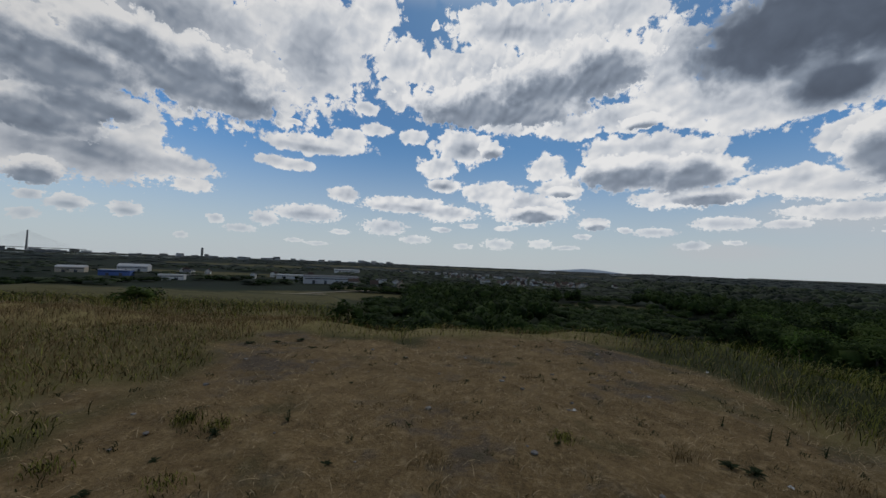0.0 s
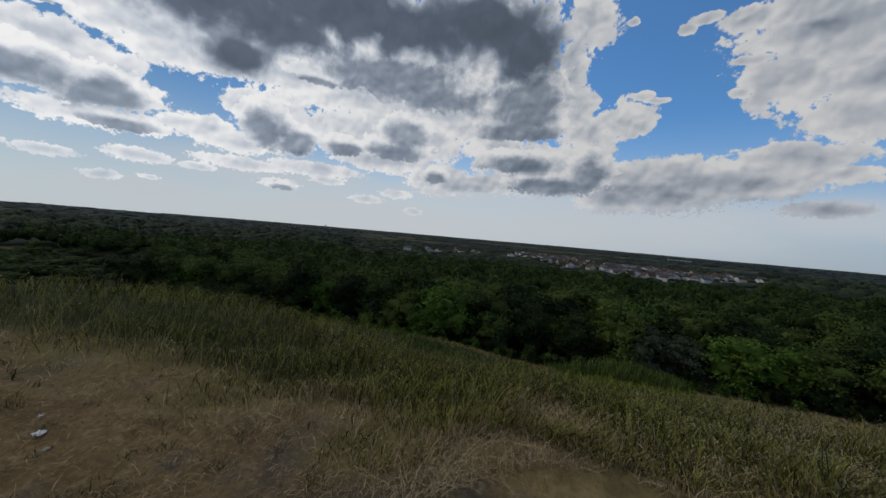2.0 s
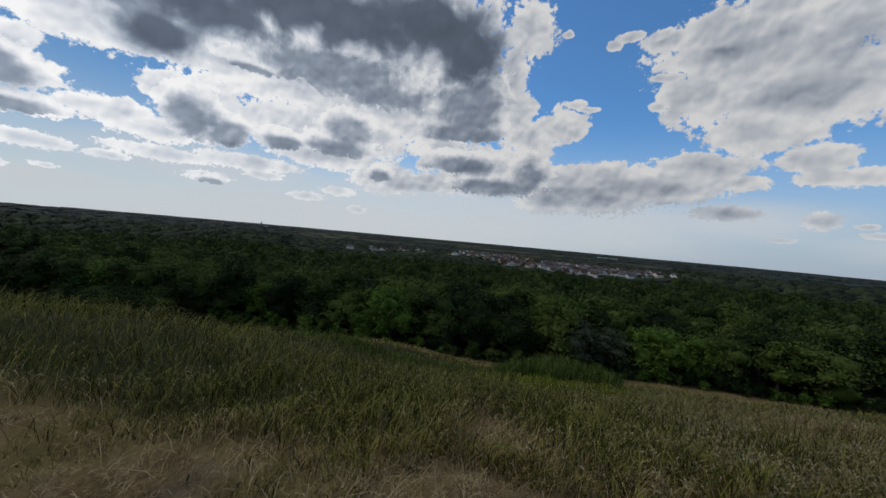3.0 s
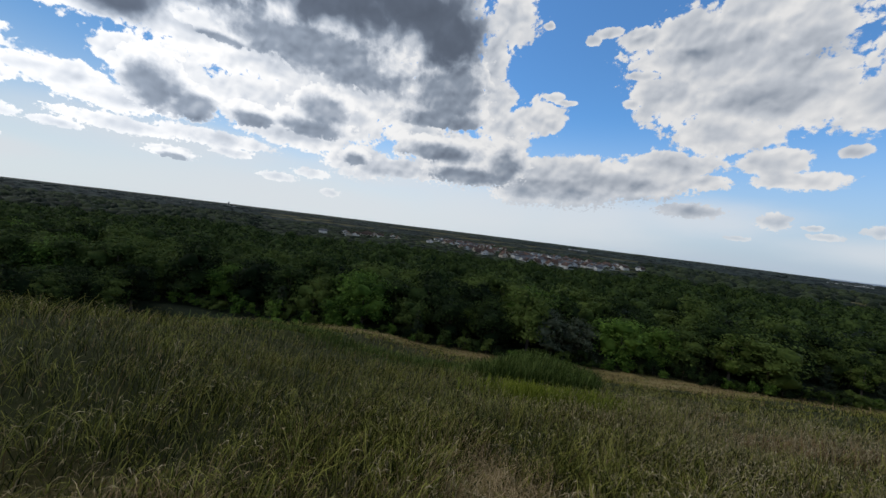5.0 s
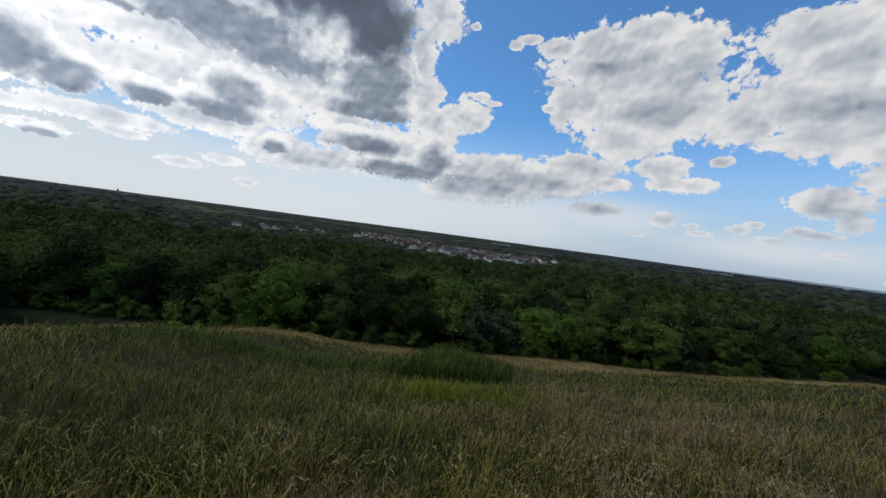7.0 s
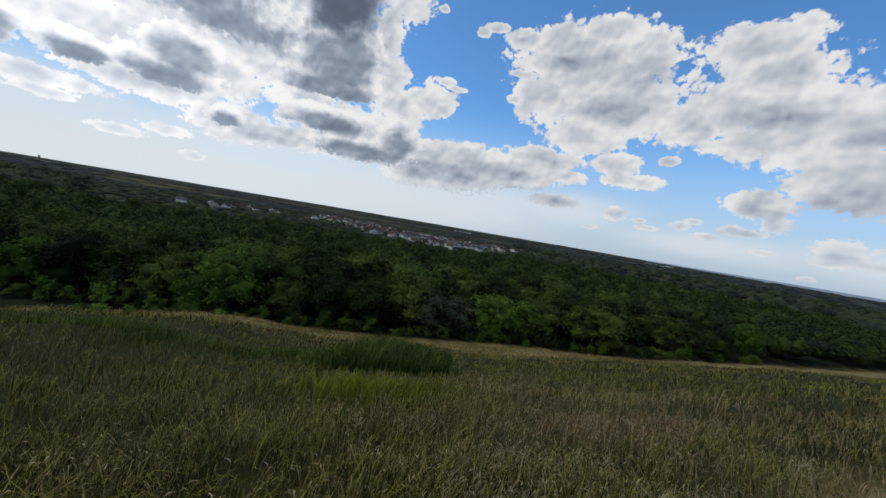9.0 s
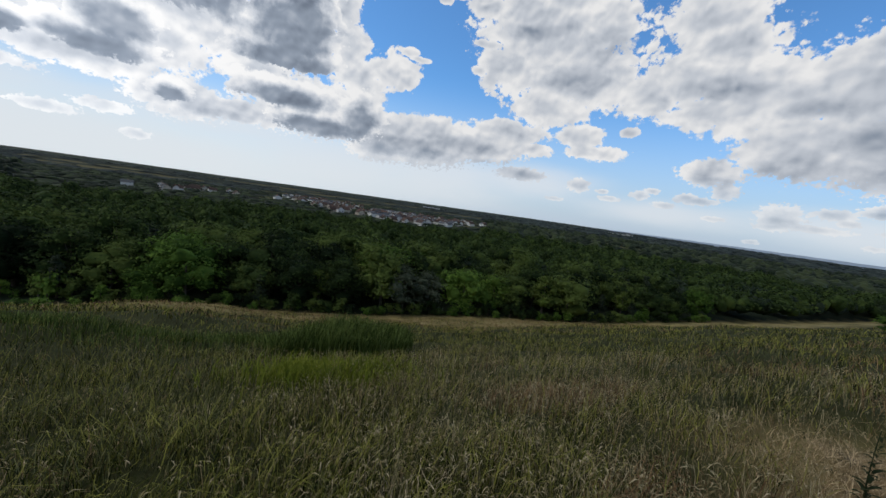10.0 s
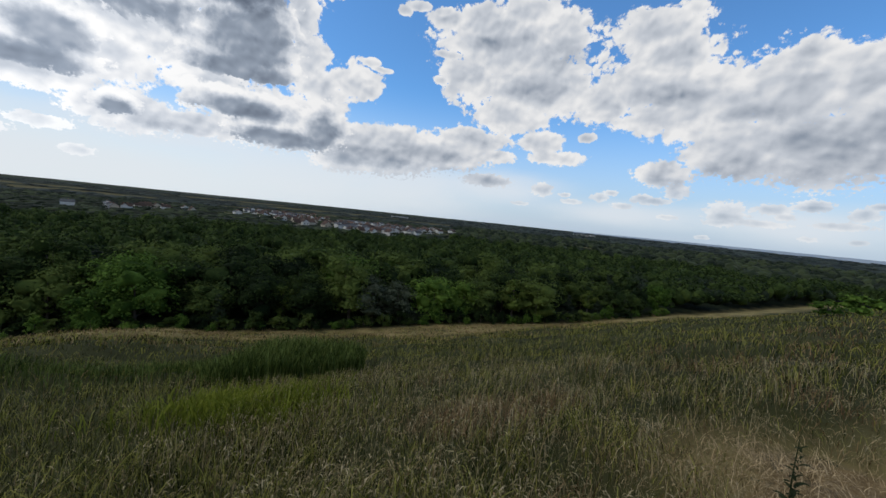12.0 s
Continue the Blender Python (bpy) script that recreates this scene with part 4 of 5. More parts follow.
# the marked trees along the wood's edge
for kind, x, y, s, q in (("maple", 111, 19, 1.3, 0.9), ("maple", 110, 26, 0.8, 0.9), ("silver", 104.5, -37, 1.3, 0.86), ("silver", 105, -45, 1.1, 0.86), ("yellow", 110, -13, 0.95, 0.95),
                         ("maple", 104.5, -57, 1.2, 0.84), ("maple", 106, -69, 1.0, 0.9), ("yellow", 99, -85, 1.35, 0.92), ("yellow", 106, -108, 1.1, 1.1),
                         ("oak", 105, -97, 0.95, 0.9), ("pine", 108, -23, 0.8, 1.0), ("pine", 106, 2, 0.8, 1.0), ("pine", 99, -128, 0.55, 1.0), ("pine", 112, 44, 0.9, 1.0),
                         ("bush", 110, 45, 1.5, 1.25), ("bush", 112, 57, 1.4, 1.2), ("bush", 108, 35, 1.0, 1.3), ("bush", 104, 25, 1.15, 1.0), ("bush", 101, 18, 1.0, 0.8),
                         ("bush", 101, 14, 0.9, 0.7), ("bush", 100, 3, 0.7, 0.9), ("bush", 101, -30, 0.9, 0.8), ("bush", 100, -26, 0.8, 0.7), ("bush", 99, -66, 0.35, 1.5),
                         ("bush", 96, -85, 0.8, 0.6), ("bush", 97, -102, 0.9, 0.7), ("bush", 97, -134, 1.2, 1.2), ("bush", 66, 26, 0.75, 0.6), ("bush", 65, 22, 0.4, 1.2),
                         ("bush", 68, 29, 0.6, 0.5), ("bush", 12.5, -46, 0.75, 0.7), ("bush", 15.0, -49, 0.6, 0.7), ("bush", 10.5, -50, 0.55, 0.7),
                         ("thicket", -6.2, 24, 0.5, 0.95), ("thicket", -5.2, 24.6, 0.36, 0.9), ("thicket", -22, 26, 0.55, 0.6), ("thicket", -24, 29, 0.5, 0.6)):
    plant(kind, x, y, s, q)
# rows of the wood's edge behind them
taken = [(111, 21, 9), (104, -38, 6), (104.5, -44, 5), (103, -56, 6.5), (104, -64, 6), (98, -85, 5), (106, -108, 5), (110, -13, 5), (104, -13, 4)]
count = 0
for row, (x0, step_) in enumerate(((107, 10.8), (116, 11.2), (125, 11.6), (134, 11.8), (142, 11.8))):
    y = -170 + 3 * (row % 2)
    while y < 175 and count < 250:
        x = x0 + rng.uniform(-2.2, 2.2) + 0.16 * max(0, min(y, 70) + 20) * (y > -20) - 0.16 * min(45, max(0, -45 - y))
        yy = y + rng.uniform(-1.8, 1.8)
        y += step_
        if any(math.hypot(x - a, yy - b_) < r for a, b_, r in taken):
            continue
        far_south = yy < -105
        kind = rng.choice(["oak", "ash", "round", "round", "yellow", "maple", "pine"], p=[0.32, 0.22, 0.22, 0.1, 0.06, 0.04, 0.04] if not far_south else [0.2, 0.2, 0.2, 0.1, 0.02, 0.08, 0.2])
        plant(kind, x, yy, rng.uniform(0.95, 1.42) * (0.7 if far_south and row < 2 else 1), rng.uniform(0.82, 1.0))
        count += 1


# the wood's edge below the north slope
for i in range(76):
    a = math.radians(-12 + 65 * (i % 38) / 38 + rng.uniform(-0.6, 0.6))
    r = (112 if i < 38 else 122) + rng.uniform(-4, 4) + 14 * math.exp(-((math.degrees(a) - 50) / 14) ** 2)
    plant(rng.choice(["oak", "ash", "round"]), 4 + r * math.sin(a), 4 + r * math.cos(a), rng.uniform(0.65, 1.0) * (0.7 if 16 < math.degrees(a) < 40 else 1), rng.uniform(0.85, 1.05))
# undergrowth along the foot of the wood
for i in range(90):
    y = -165 + i * 3.5 + rng.uniform(-2, 2)
    x = 100.5 + rng.uniform(-1, 2.0) + 0.16 * max(0, min(y, 70) + 20) * (y > -20) - 0.16 * min(45, max(0, -45 - y))
    plant("thicket" if rng.random() < 0.75 else "bush", x, y, rng.uniform(0.55, 1.15), rng.uniform(0.7, 1.2))


def woods(name, pts, size, cards, card, mat, label, seed):
    """Many crowns as one sheet of stuff: pts (x, y, height)."""
    g = np.random.default_rng(seed)
    vs, fs, at = [], [], 0
    dome_v, dome_f = (ICO1_V, ICO1_F) if cards else (ICO_V, ICO_F[ICO_V[ICO_F][:, :, 2].mean(1) > -0.1])
    variants = []
    for k in range(6):
        v, f = [], []
        a_ = 0
        for i in range(3 if cards else 1):
            c = np.array([g.uniform(-0.35, 0.35), g.uniform(-0.35, 0.35), g.uniform(-0.1, 0.25)]) * (1 if cards else 0)
            r = 0.72 if cards else 1.0
            core = dome_v * r * (0.74 if cards else 1.0) * (1 + 0.16 * g.normal(size=(len(dome_v), 1))) + c
            v.append(core)
            f.append(dome_f + a_)
            a_ += len(core)
            if cards:
                d = g.normal(size=(cards, 3))
                d[:, 2] = np.abs(d[:, 2])
                d /= np.linalg.norm(d, axis=1)[:, None]
                lv, lf = leaf_cards(c + d * r * g.uniform(0.74, 1.15, (cards, 1)), d * 0.6 + np.array([0, 0, 0.6]), card, g)
                v.append(lv)
                f.append(lf + a_)
                a_ += len(lv)
        variants.append((np.concatenate(v), np.concatenate(f)))
    for (x, y, h, r) in pts:
        v, f = variants[int(g.integers(6))]
        a = g.uniform(0, 6.283)
        rot = np.array([[math.cos(a), -math.sin(a), 0], [math.sin(a), math.cos(a), 0], [0, 0, 1]])
        vs.append((v @ rot.T) * [r, r, h * 0.45] + [x, y, PLAIN + h * 0.55])
        fs.append(f + at)
        at += len(v)
    ob = mesh_object(name, np.concatenate(vs), np.concatenate(fs), mat)
    if not cards:
        ob.data.polygons.foreach_set("use_smooth", np.ones(len(ob.data.polygons), bool))
    return tagged(ob, label, "woods", kind="stuff")


def in_town(x, y):
    for cx, cy, a, b_ in ((530, -182, 60, 70), (628, -122, 75, 75), (758, -53, 95, 85), (585, -262, 75, 75), (657, 176, 70, 60), (900, -70, 140, 110), (700, -215, 90, 85), (665, -330, 80, 100), (190, 640, 150, 90), (110, 860, 150, 110), (10, 1040, 190, 90), (750, 110, 60, 55), (-560, 640, 190, 130), (-150, 560, 110, 60), (-300, 900, 300, 90)):
        if ((x - cx) / a) ** 2 + ((y - cy) / b_) ** 2 < 1:
            return True
    return False


def low_sight(a, r):
    d = math.degrees(a)
    return (82 < d < 120 and r > 345) or (64 < d <= 82 and r > 335) or (-5 < d < 28 and r > 380) or (16 < d < 40 and 140 < r < 330) or d < -5


def wood_points(n, r0, r1, a0, a1, h0, h1, rad, keep_p=1.0):
    out = []
    r = np.sqrt(rng.uniform(r0 * r0, r1 * r1, n)) if r1 < 1200 else r0 * (r1 / r0) ** rng.random(n)
    a = np.radians(rng.uniform(a0, a1, n))
    x, y = r * np.sin(a), r * np.cos(a)
    op = open_land(x, y)
    z = ground_z(x, y)
    for i in range(n):
        if z[i] > -31.0 or op[i] > 0.4 or (r[i] < 3000 and in_town(x[i], y[i]) and rng.random() > 0.5):
            continue
        sx = 0.16 * max(0, min(y[i], 70) + 20) * (y[i] > -20) - 0.16 * min(45, max(0, -45 - y[i]))
        if -26 < x[i] < 100 and math.hypot(x[i] - 4, y[i] - 4) < 128 and y[i] > 60:
            continue
        if x[i] < 145 + sx and x[i] > 60 and -172 < y[i] < 176:
            continue
        if a[i] < math.radians(-14) and (wavy(x[i], y[i], 190) < 0.12 - 0.25 * (r[i] > 900)):
            continue
        s = rad if r1 < 1200 else rad * (0.35 + r[i] / 2200)
        out.append((x[i], y[i], rng.uniform(h0, h1) * (0.42 if low_sight(a[i], r[i]) else 1.0), s * rng.uniform(0.7, 1.45)))
    return out


woods("wood_canopy", wood_points(3700, 100, 430, -14, 172, 8.5, 17.5, 5.8), 1, 46, 0.17, M_LEAF, "dense dark green broadleaf canopy of the wood", 21)
woods("pine_canopy", wood_points(700, 150, 420, 140, 172, 10, 13.5, 3.4), 1, 20, 0.22, M_PINE, "dark conifer canopy in the wood", 22)
woods("hedge_trees", wood_points(3200, 190, 620, -62, 6, 7, 15, 4.2), 1, 16, 0.25, M_LEAF, "dark hedges and tree belts on the plain", 23)
woods("middle_woods", wood_points(7500, 430, 1100, -60, 180, 9, 14, 6.0), 1, 0, 0.3, M_WOODS, "dark woods on the plain", 24)
woods("far_woods", wood_points(5500, 1100, 4800, -60, 182, 9, 13, 16.0), 1, 0, 0.3, M_FAR_HAZED, "far dark woods reaching the horizon, tinted bluish for haze", 25)


# ---- houses, works and the city on the plain ----
def box(bm, x0, x1, y0, y1, z0, z1):
    v = [bm.verts.new(p) for p in ((x0, y0, z0), (x1, y0, z0), (x1, y1, z0), (x0, y1, z0), (x0, y0, z1), (x1, y0, z1), (x1, y1, z1), (x0, y1, z1))]
    for f in ((3, 2, 1, 0), (4, 5, 6, 7), (0, 1, 5, 4), (1, 2, 6, 5), (2, 3, 7, 6), (3, 0, 4, 7)):
        bm.faces.new([v[i] for i in f])


def house(label, wall_mat, roof_mat, w=9.0, d=11.0, eaves=5.0, ridge=8.6):
    root = tagged(empty("house"), label, "house", "houses on the plain")
    bm = bmesh.new()
    a = [bm.verts.new((s * w / 2, y, z)) for y in (-d / 2, d / 2) for s, z in ((-1, 0), (1, 0), (1, eaves), (0, ridge - 0.3), (-1, eaves))]
    bm.faces.new(a[:5][::-1])
    bm.faces.new(a[5:])
    for i in range(5):
        bm.faces.new((a[i], a[(i + 1) % 5], a[5 + (i + 1) % 5], a[5 + i]))
    part("wall", bm, wall_mat, root)
    bm = bmesh.new()
    for s in (-1, 1):
        p = [(0, ridge), (s * (w / 2 + 0.5), eaves - 0.35), (s * (w / 2 + 0.5), eaves - 0.1), (0, ridge + 0.25)]
        v = [bm.verts.new((x, y, z)) for y in (-d / 2 - 0.5, d / 2 + 0.5) for x, z in p]
        bm.faces.new(v[:4])
        bm.faces.new(v[4:][::-1])
        for i in range(4):
            bm.faces.new((v[i], v[(i + 1) % 4], v[4 + (i + 1) % 4], v[4 + i]))
    roof = part("roof", bm, roof_mat, root)
    bm = bmesh.new()
    box(bm, 1.0, 1.7, -1, -0.3, ridge - 1.2, ridge + 0.9)
    part("chimney", bm, M_BRICK, roof)
    for s in (-1, 1):
        for x in (-2.2, 2.2):
            bm = bmesh.new()
            y = s * (d / 2 + 0.03)
            box(bm, x - 0.7, x + 0.7, min(y, y - 0.12 * s), max(y, y - 0.12 * s), 1.2, 2.7)
            part("window", bm, M_PANE, root)
    bm = bmesh.new()
    box(bm, w / 2 - 0.08, w / 2 + 0.04, -0.5, 0.5, 0, 2.1)
    part("door", bm, M_SLATE, root)
    return root


def place(proto, seen, x, y, turn_, sx=1.0, sz=1.0):
    m = Matrix.LocRotScale((x, y, PLAIN - 0.05), Euler((0, 0, turn_)), (sx, sx, sz))
    if id(proto) not in seen:
        seen.add(id(proto))
        proto.matrix_basis = m
        return proto
    o = copy_thing(proto, pose(0, 0, 0))
    o.matrix_basis = m
    return o


HOUSES = [house("white rendered house with a brown tiled gable roof", M_WHITE, M_TILE), house("white house with a grey gable roof", M_WHITE, M_SLATE, 10, 12, 5.6, 8.4),
          house("cream house with a reddish brown tiled roof", M_CREAM, M_TILE, 9, 10, 4.2, 8.6), house("long white terrace with a low grey roof", M_WHITE, M_SLATE, 9.5, 24, 6.0, 7.6)]
seen_ = set()
for cx, cy, a, b_, n, mix in ((530, -182, 48, 58, 26, (0.35, 0.3, 0.15, 0.2)), (628, -122, 62, 62, 28, (0.4, 0.1, 0.5, 0.0)), (758, -53, 85, 72, 24, (0.3, 0.2, 0.5, 0.0)), (585, -262, 60, 62, 14, (0.4, 0.3, 0.2, 0.1)), (657, 176, 60, 48, 10, (0.4, 0.2, 0.4, 0.0)), (905, -70, 120, 95, 34, (0.3, 0.2, 0.4, 0.1)), (710, -215, 75, 65, 26, (0.25, 0.25, 0.1, 0.4)), (670, -330, 60, 85, 18, (0.3, 0.2, 0.3, 0.2)), (750, 110, 40, 40, 7, (0.4, 0.1, 0.5, 0.0)),
                              (190, 640, 120, 70, 30, (0.3, 0.3, 0.3, 0.1)), (110, 860, 120, 90, 26, (0.3, 0.3, 0.2, 0.2)), (10, 1040, 160, 70, 20, (0.3, 0.2, 0.1, 0.4)), (-70, 480, 60, 40, 6, (0.4, 0.2, 0.4, 0)), (-330, 560, 120, 60, 9, (0.4, 0.2, 0.2, 0.2))):
    for i in range(n):
        x, y = cx + a * rng.uniform(-1, 1), cy + b_ * rng.uniform(-1, 1)
        place(HOUSES[int(rng.choice(4, p=mix))], seen_, x, y, rng.choice([0, math.pi / 2]) + 0.3 + rng.uniform(-0.1, 0.1), rng.uniform(0.9, 1.2) * (0.72 if y > 500 else 1.0))


def shed(label, x, y, turn_, w, d, h, wall_mat, roof_mat, pitch=0.06):
    """A works hall: long body, shallow roof, band of windows and gates."""
    root = tagged(empty("warehouse", (x, y, PLAIN - 0.05)), label, "warehouse")
    root.rotation_euler = (0, 0, turn_)
    bm = bmesh.new()
    box(bm, -w / 2, w / 2, -d / 2, d / 2, 0, h)
    part("wall", bm, wall_mat, root)
    bm = bmesh.new()
    rh = h + pitch * d / 2
    v = [bm.verts.new(p) for xx in (-w / 2 - 0.4, w / 2 + 0.4) for p in ((xx, -d / 2 - 0.4, h + 0.01), (xx, d / 2 + 0.4, h + 0.01), (xx, d / 2 + 0.4, h + 0.5), (xx, 0, rh + 0.5), (xx, -d / 2 - 0.4, h + 0.5))]
    bm.faces.new(v[:5][::-1])
    bm.faces.new(v[5:])
    for i in range(5):
        bm.faces.new((v[i], v[(i + 1) % 5], v[5 + (i + 1) % 5], v[5 + i]))
    part("roof", bm, roof_mat, root)
    for s in (-1, 1):
        bm = bmesh.new()
        box(bm, -w * 0.47, w * 0.47, s * d / 2 - 0.1, s * d / 2 + 0.06, h * 0.68, h * 0.8)
        part("window_band", bm, M_PANE, root)
        for k in range(max(2, int(w / 16))):
            bm = bmesh.new()
            cx = -w * 0.42 + (k + 0.5) * w * 0.84 / max(2, int(w / 16))
            box(bm, cx - 1.8, cx + 1.8, s * d / 2 - 0.1, s * d / 2 + 0.05, 0, h * 0.5)
            part("gate", bm, M_SLATE, root)
    return root


shed("long pale warehouse with a dark grey roof", -155, 500, 0.32, 70, 42, 9, M_METAL, M_SLATE)
shed("pale cream works hall with a light roof", -520, 505, 0.5, 30, 16, 7, M_CREAM, M_METAL, 0.3)
shed("white works hall with a pale gable roof", -505, 590, 0.4, 40, 18, 8, M_METAL, M_METAL, 0.4)
shed("blue sheet metal shed on the plain", -430, 475, 0.3, 34, 12, 7, M_BLUE, M_METAL)
shed("low white office hall on the plain", -330, 440, 0.4, 26, 12, 6, M_WHITE, M_METAL)
shed("low pale hall among trees on the plain", -235, 560, 0.2, 40, 16, 6, M_WHITE, M_METAL)
shed("small white hall among the trees", -95, 560, 0.3, 16, 10, 5, M_WHITE, M_SLATE)
shed("long low pale hall beyond the trees", -240, 900, 0.2, 60, 20, 8, M_WHITE, M_METAL)
for x, y, w in ((2000, -2300, 120), (2060, -2420, 90), (2150, -2550, 140), (1990, -2440, 40), (3200, 1850, 120), (2500, 1700, 90), (2300, -900, 110), (1900, 3100, 120), (1200, 2500, 90), (600, 2100, 90), (400, -2700, 120)):
    shed("distant white industrial hall on the plain", x, y, rng.uniform(-0.3, 0.3) + math.atan2(-x, y), w, 40, 8, M_WHITE, M_SLATE)


def block(label, x, y, w, d, h, mat):
    root = tagged(empty("apartment_block", (x, y, PLAIN - 0.05)), label, "building", "city blocks on the horizon")
    root.rotation_euler = (0, 0, math.atan2(-x, y) + 0.2)
    bm = bmesh.new()
    box(bm, -w / 2, w / 2, -d / 2, d / 2, 0, h)
    part("wall", bm, mat, root)
    bm = bmesh.new()
    box(bm, -w / 2 - 0.5, w / 2 + 0.5, -d / 2 - 0.5, d / 2 + 0.5, h + 0.01, h + 1.2)
    part("roof", bm, M_SLATE, root)
    for k in range(max(1, int(h / 9))):
        bm = bmesh.new()
        box(bm, -w * 0.46, w * 0.46, -d / 2 - 0.3, -d / 2 + 0.2, 4 + 9 * k, 8 + 9 * k)
        part("window_band", bm, M_PANE, root)
    return root


for i in range(64):
    a = math.radians(-52 + 44 * rng.random() ** 0.9)
    r = rng.uniform(3300, 4600)
    block("pale apartment block far off on the city's skyline", r * math.sin(a), r * math.cos(a), rng.uniform(24, 75), 18, rng.uniform(10, 20) + 12 * (rng.random() < 0.12), M_WHITE if rng.random() < 0.5 else M_CONCRETE)
block("tall slender tower block on the city's skyline", 4500 * math.sin(radians(-33.9)), 4500 * math.cos(radians(-33.9)), 18, 18, 92, M_CONCRETE)
block("lower block at the foot of the tall tower", 4500 * math.sin(radians(-33.4)), 4500 * math.cos(radians(-33.4)), 34, 22, 28, M_CONCRETE)
block("slender water tower above the far woods", 3600 * math.sin(radians(60.0)), 3600 * math.cos(radians(60.0)), 9, 9, 38, M_CONCRETE)

# the cable-stayed bridge
bridge = tagged(empty("bridge", (4250 * math.sin(radians(-49.3)), 4250 * math.cos(radians(-49.3)), PLAIN)), "grey cable-stayed bridge with one tall pylon far off", "bridge")
bridge.rotation_euler = (0, 0, radians(52))
for s in (-1, 1):
    bm = bmesh.new()
    limb(bm, (0, s * 16, 0), (0, s * 5, 160), 6.5, 4.5, 6)
    part("pylon_leg", bm, M_CONCRETE, bridge)
bm = bmesh.new()
box(bm, -4, 4, -6, 6, 120, 128)
part("cross_beam", bm, M_CONCRETE, bridge)
bm = bmesh.new()
box(bm, -330, 330, -14, 14, 24, 29)
part("deck", bm, M_CONCRETE, bridge)
for s in (-1, 1):
    for k in range(10):
        bm = bmesh.new()
        limb(bm, (s * (35 + 26 * k), 0, 29), (0, 0, 78 + 8.5 * k), 0.55, 0.55, 4)
        part("cable", bm, M_METAL, bridge)


def ridge_line(name, label, a0, a1, r, tops, mat):
    """A far ridge of hills with a rounded back, standing on the plain's rim."""
    n = 60
    v, f = [], []
    for i in range(n + 1):
        u_ = i / n
        a = math.radians(a0 + (a1 - a0) * u_)
        top = float(np.interp(u_, np.linspace(0, 1, len(tops)), tops)) + 0.8 * math.sin(i * 1.7) + 0.5 * math.sin(i * 3.1)
        for k, (dr, h) in enumerate(((-260, 0), (-120, 0.6), (0, 1.0), (40, 0.0))):
            rr = r + dr
            v.append((rr * math.sin(a), rr * math.cos(a), PLAIN - 1 + (top - PLAIN) * h))
    for i in range(n):
        for k in range(3):
            f.append((i * 4 + k, i * 4 + k + 1, i * 4 + 5 + k, i * 4 + 4 + k))
    return tagged(mesh_object(name, v, f, mat), label, "hill", kind="structure")


# the mountain and the wooded ridge take the haze-painted colour
ridge_line("backdrop_hill", "mountain on the horizon, painted pale blue as if through haze", 15.5, 26.5, 4880, [-31, -24, -16, -8, 2, 10, 9, 3, -8, -18, -31], M_HAZED_HILL)
ridge_line("backdrop_ridge", "low wooded ridge on the horizon, painted blue as if through haze", 138, 184, 4880, [-12, -8, -4, -1, 1, 3, 5, 6, 4, 6], M_HAZED_HILL)
ridge_line("backdrop_rise", "low dark rise on the horizon", 40, 138, 4860, [-16, -10, -9, -8, -10, -7, -8, -11, -9, -14], M_WOODS)


def strip(name, label, mat, pts, w, lift):
    """A level band through pts, w wide: a track or a reach of the river."""
    v, f = [], []
    for i, p in enumerate(pts):
        q, o = pts[min(i + 1, len(pts) - 1)], pts[max(i - 1, 0)]
        d = Vector((q[0] - o[0], q[1] - o[1])).normalized()
        for s in (-1, 1):
            x, y = p[0] - d.y * s * w / 2, p[1] + d.x * s * w / 2
            v.append((x, y, max(float(ground_z(x, y)), PLAIN - 0.02) + lift))
    for i in range(len(pts) - 1):
        f.append((2 * i, 2 * i + 1, 2 * i + 3, 2 * i + 2))
    return tagged(mesh_object(name, v, f, mat), label, "river" if "river" in label else "track", kind="structure")


strip("water", "pale reach of the river beyond the woods", M_WATER, [(190, -900), (150, -810), (115, -745), (60, -690), (0, -660)], 26, 0.5)
strip("water", "distant river bend shining under the bridge", M_WATER, [(-2350, 1900), (-2200, 2080), (-2120, 2200), (-1900, 2330), (-1650, 2380)], 130, 0.6)
strip("road", "pale gravel road on the plain", M_TRACK, [(-130, 330), (-105, 370), (-80, 398), (-70, 420), (-45, 440), (-20, 470)], 6, 0.4)
strip("road", "pale path below the hill", M_TRACK, [(-78, 170), (-60, 185), (-40, 196), (-15, 204)], 3, 0.5)


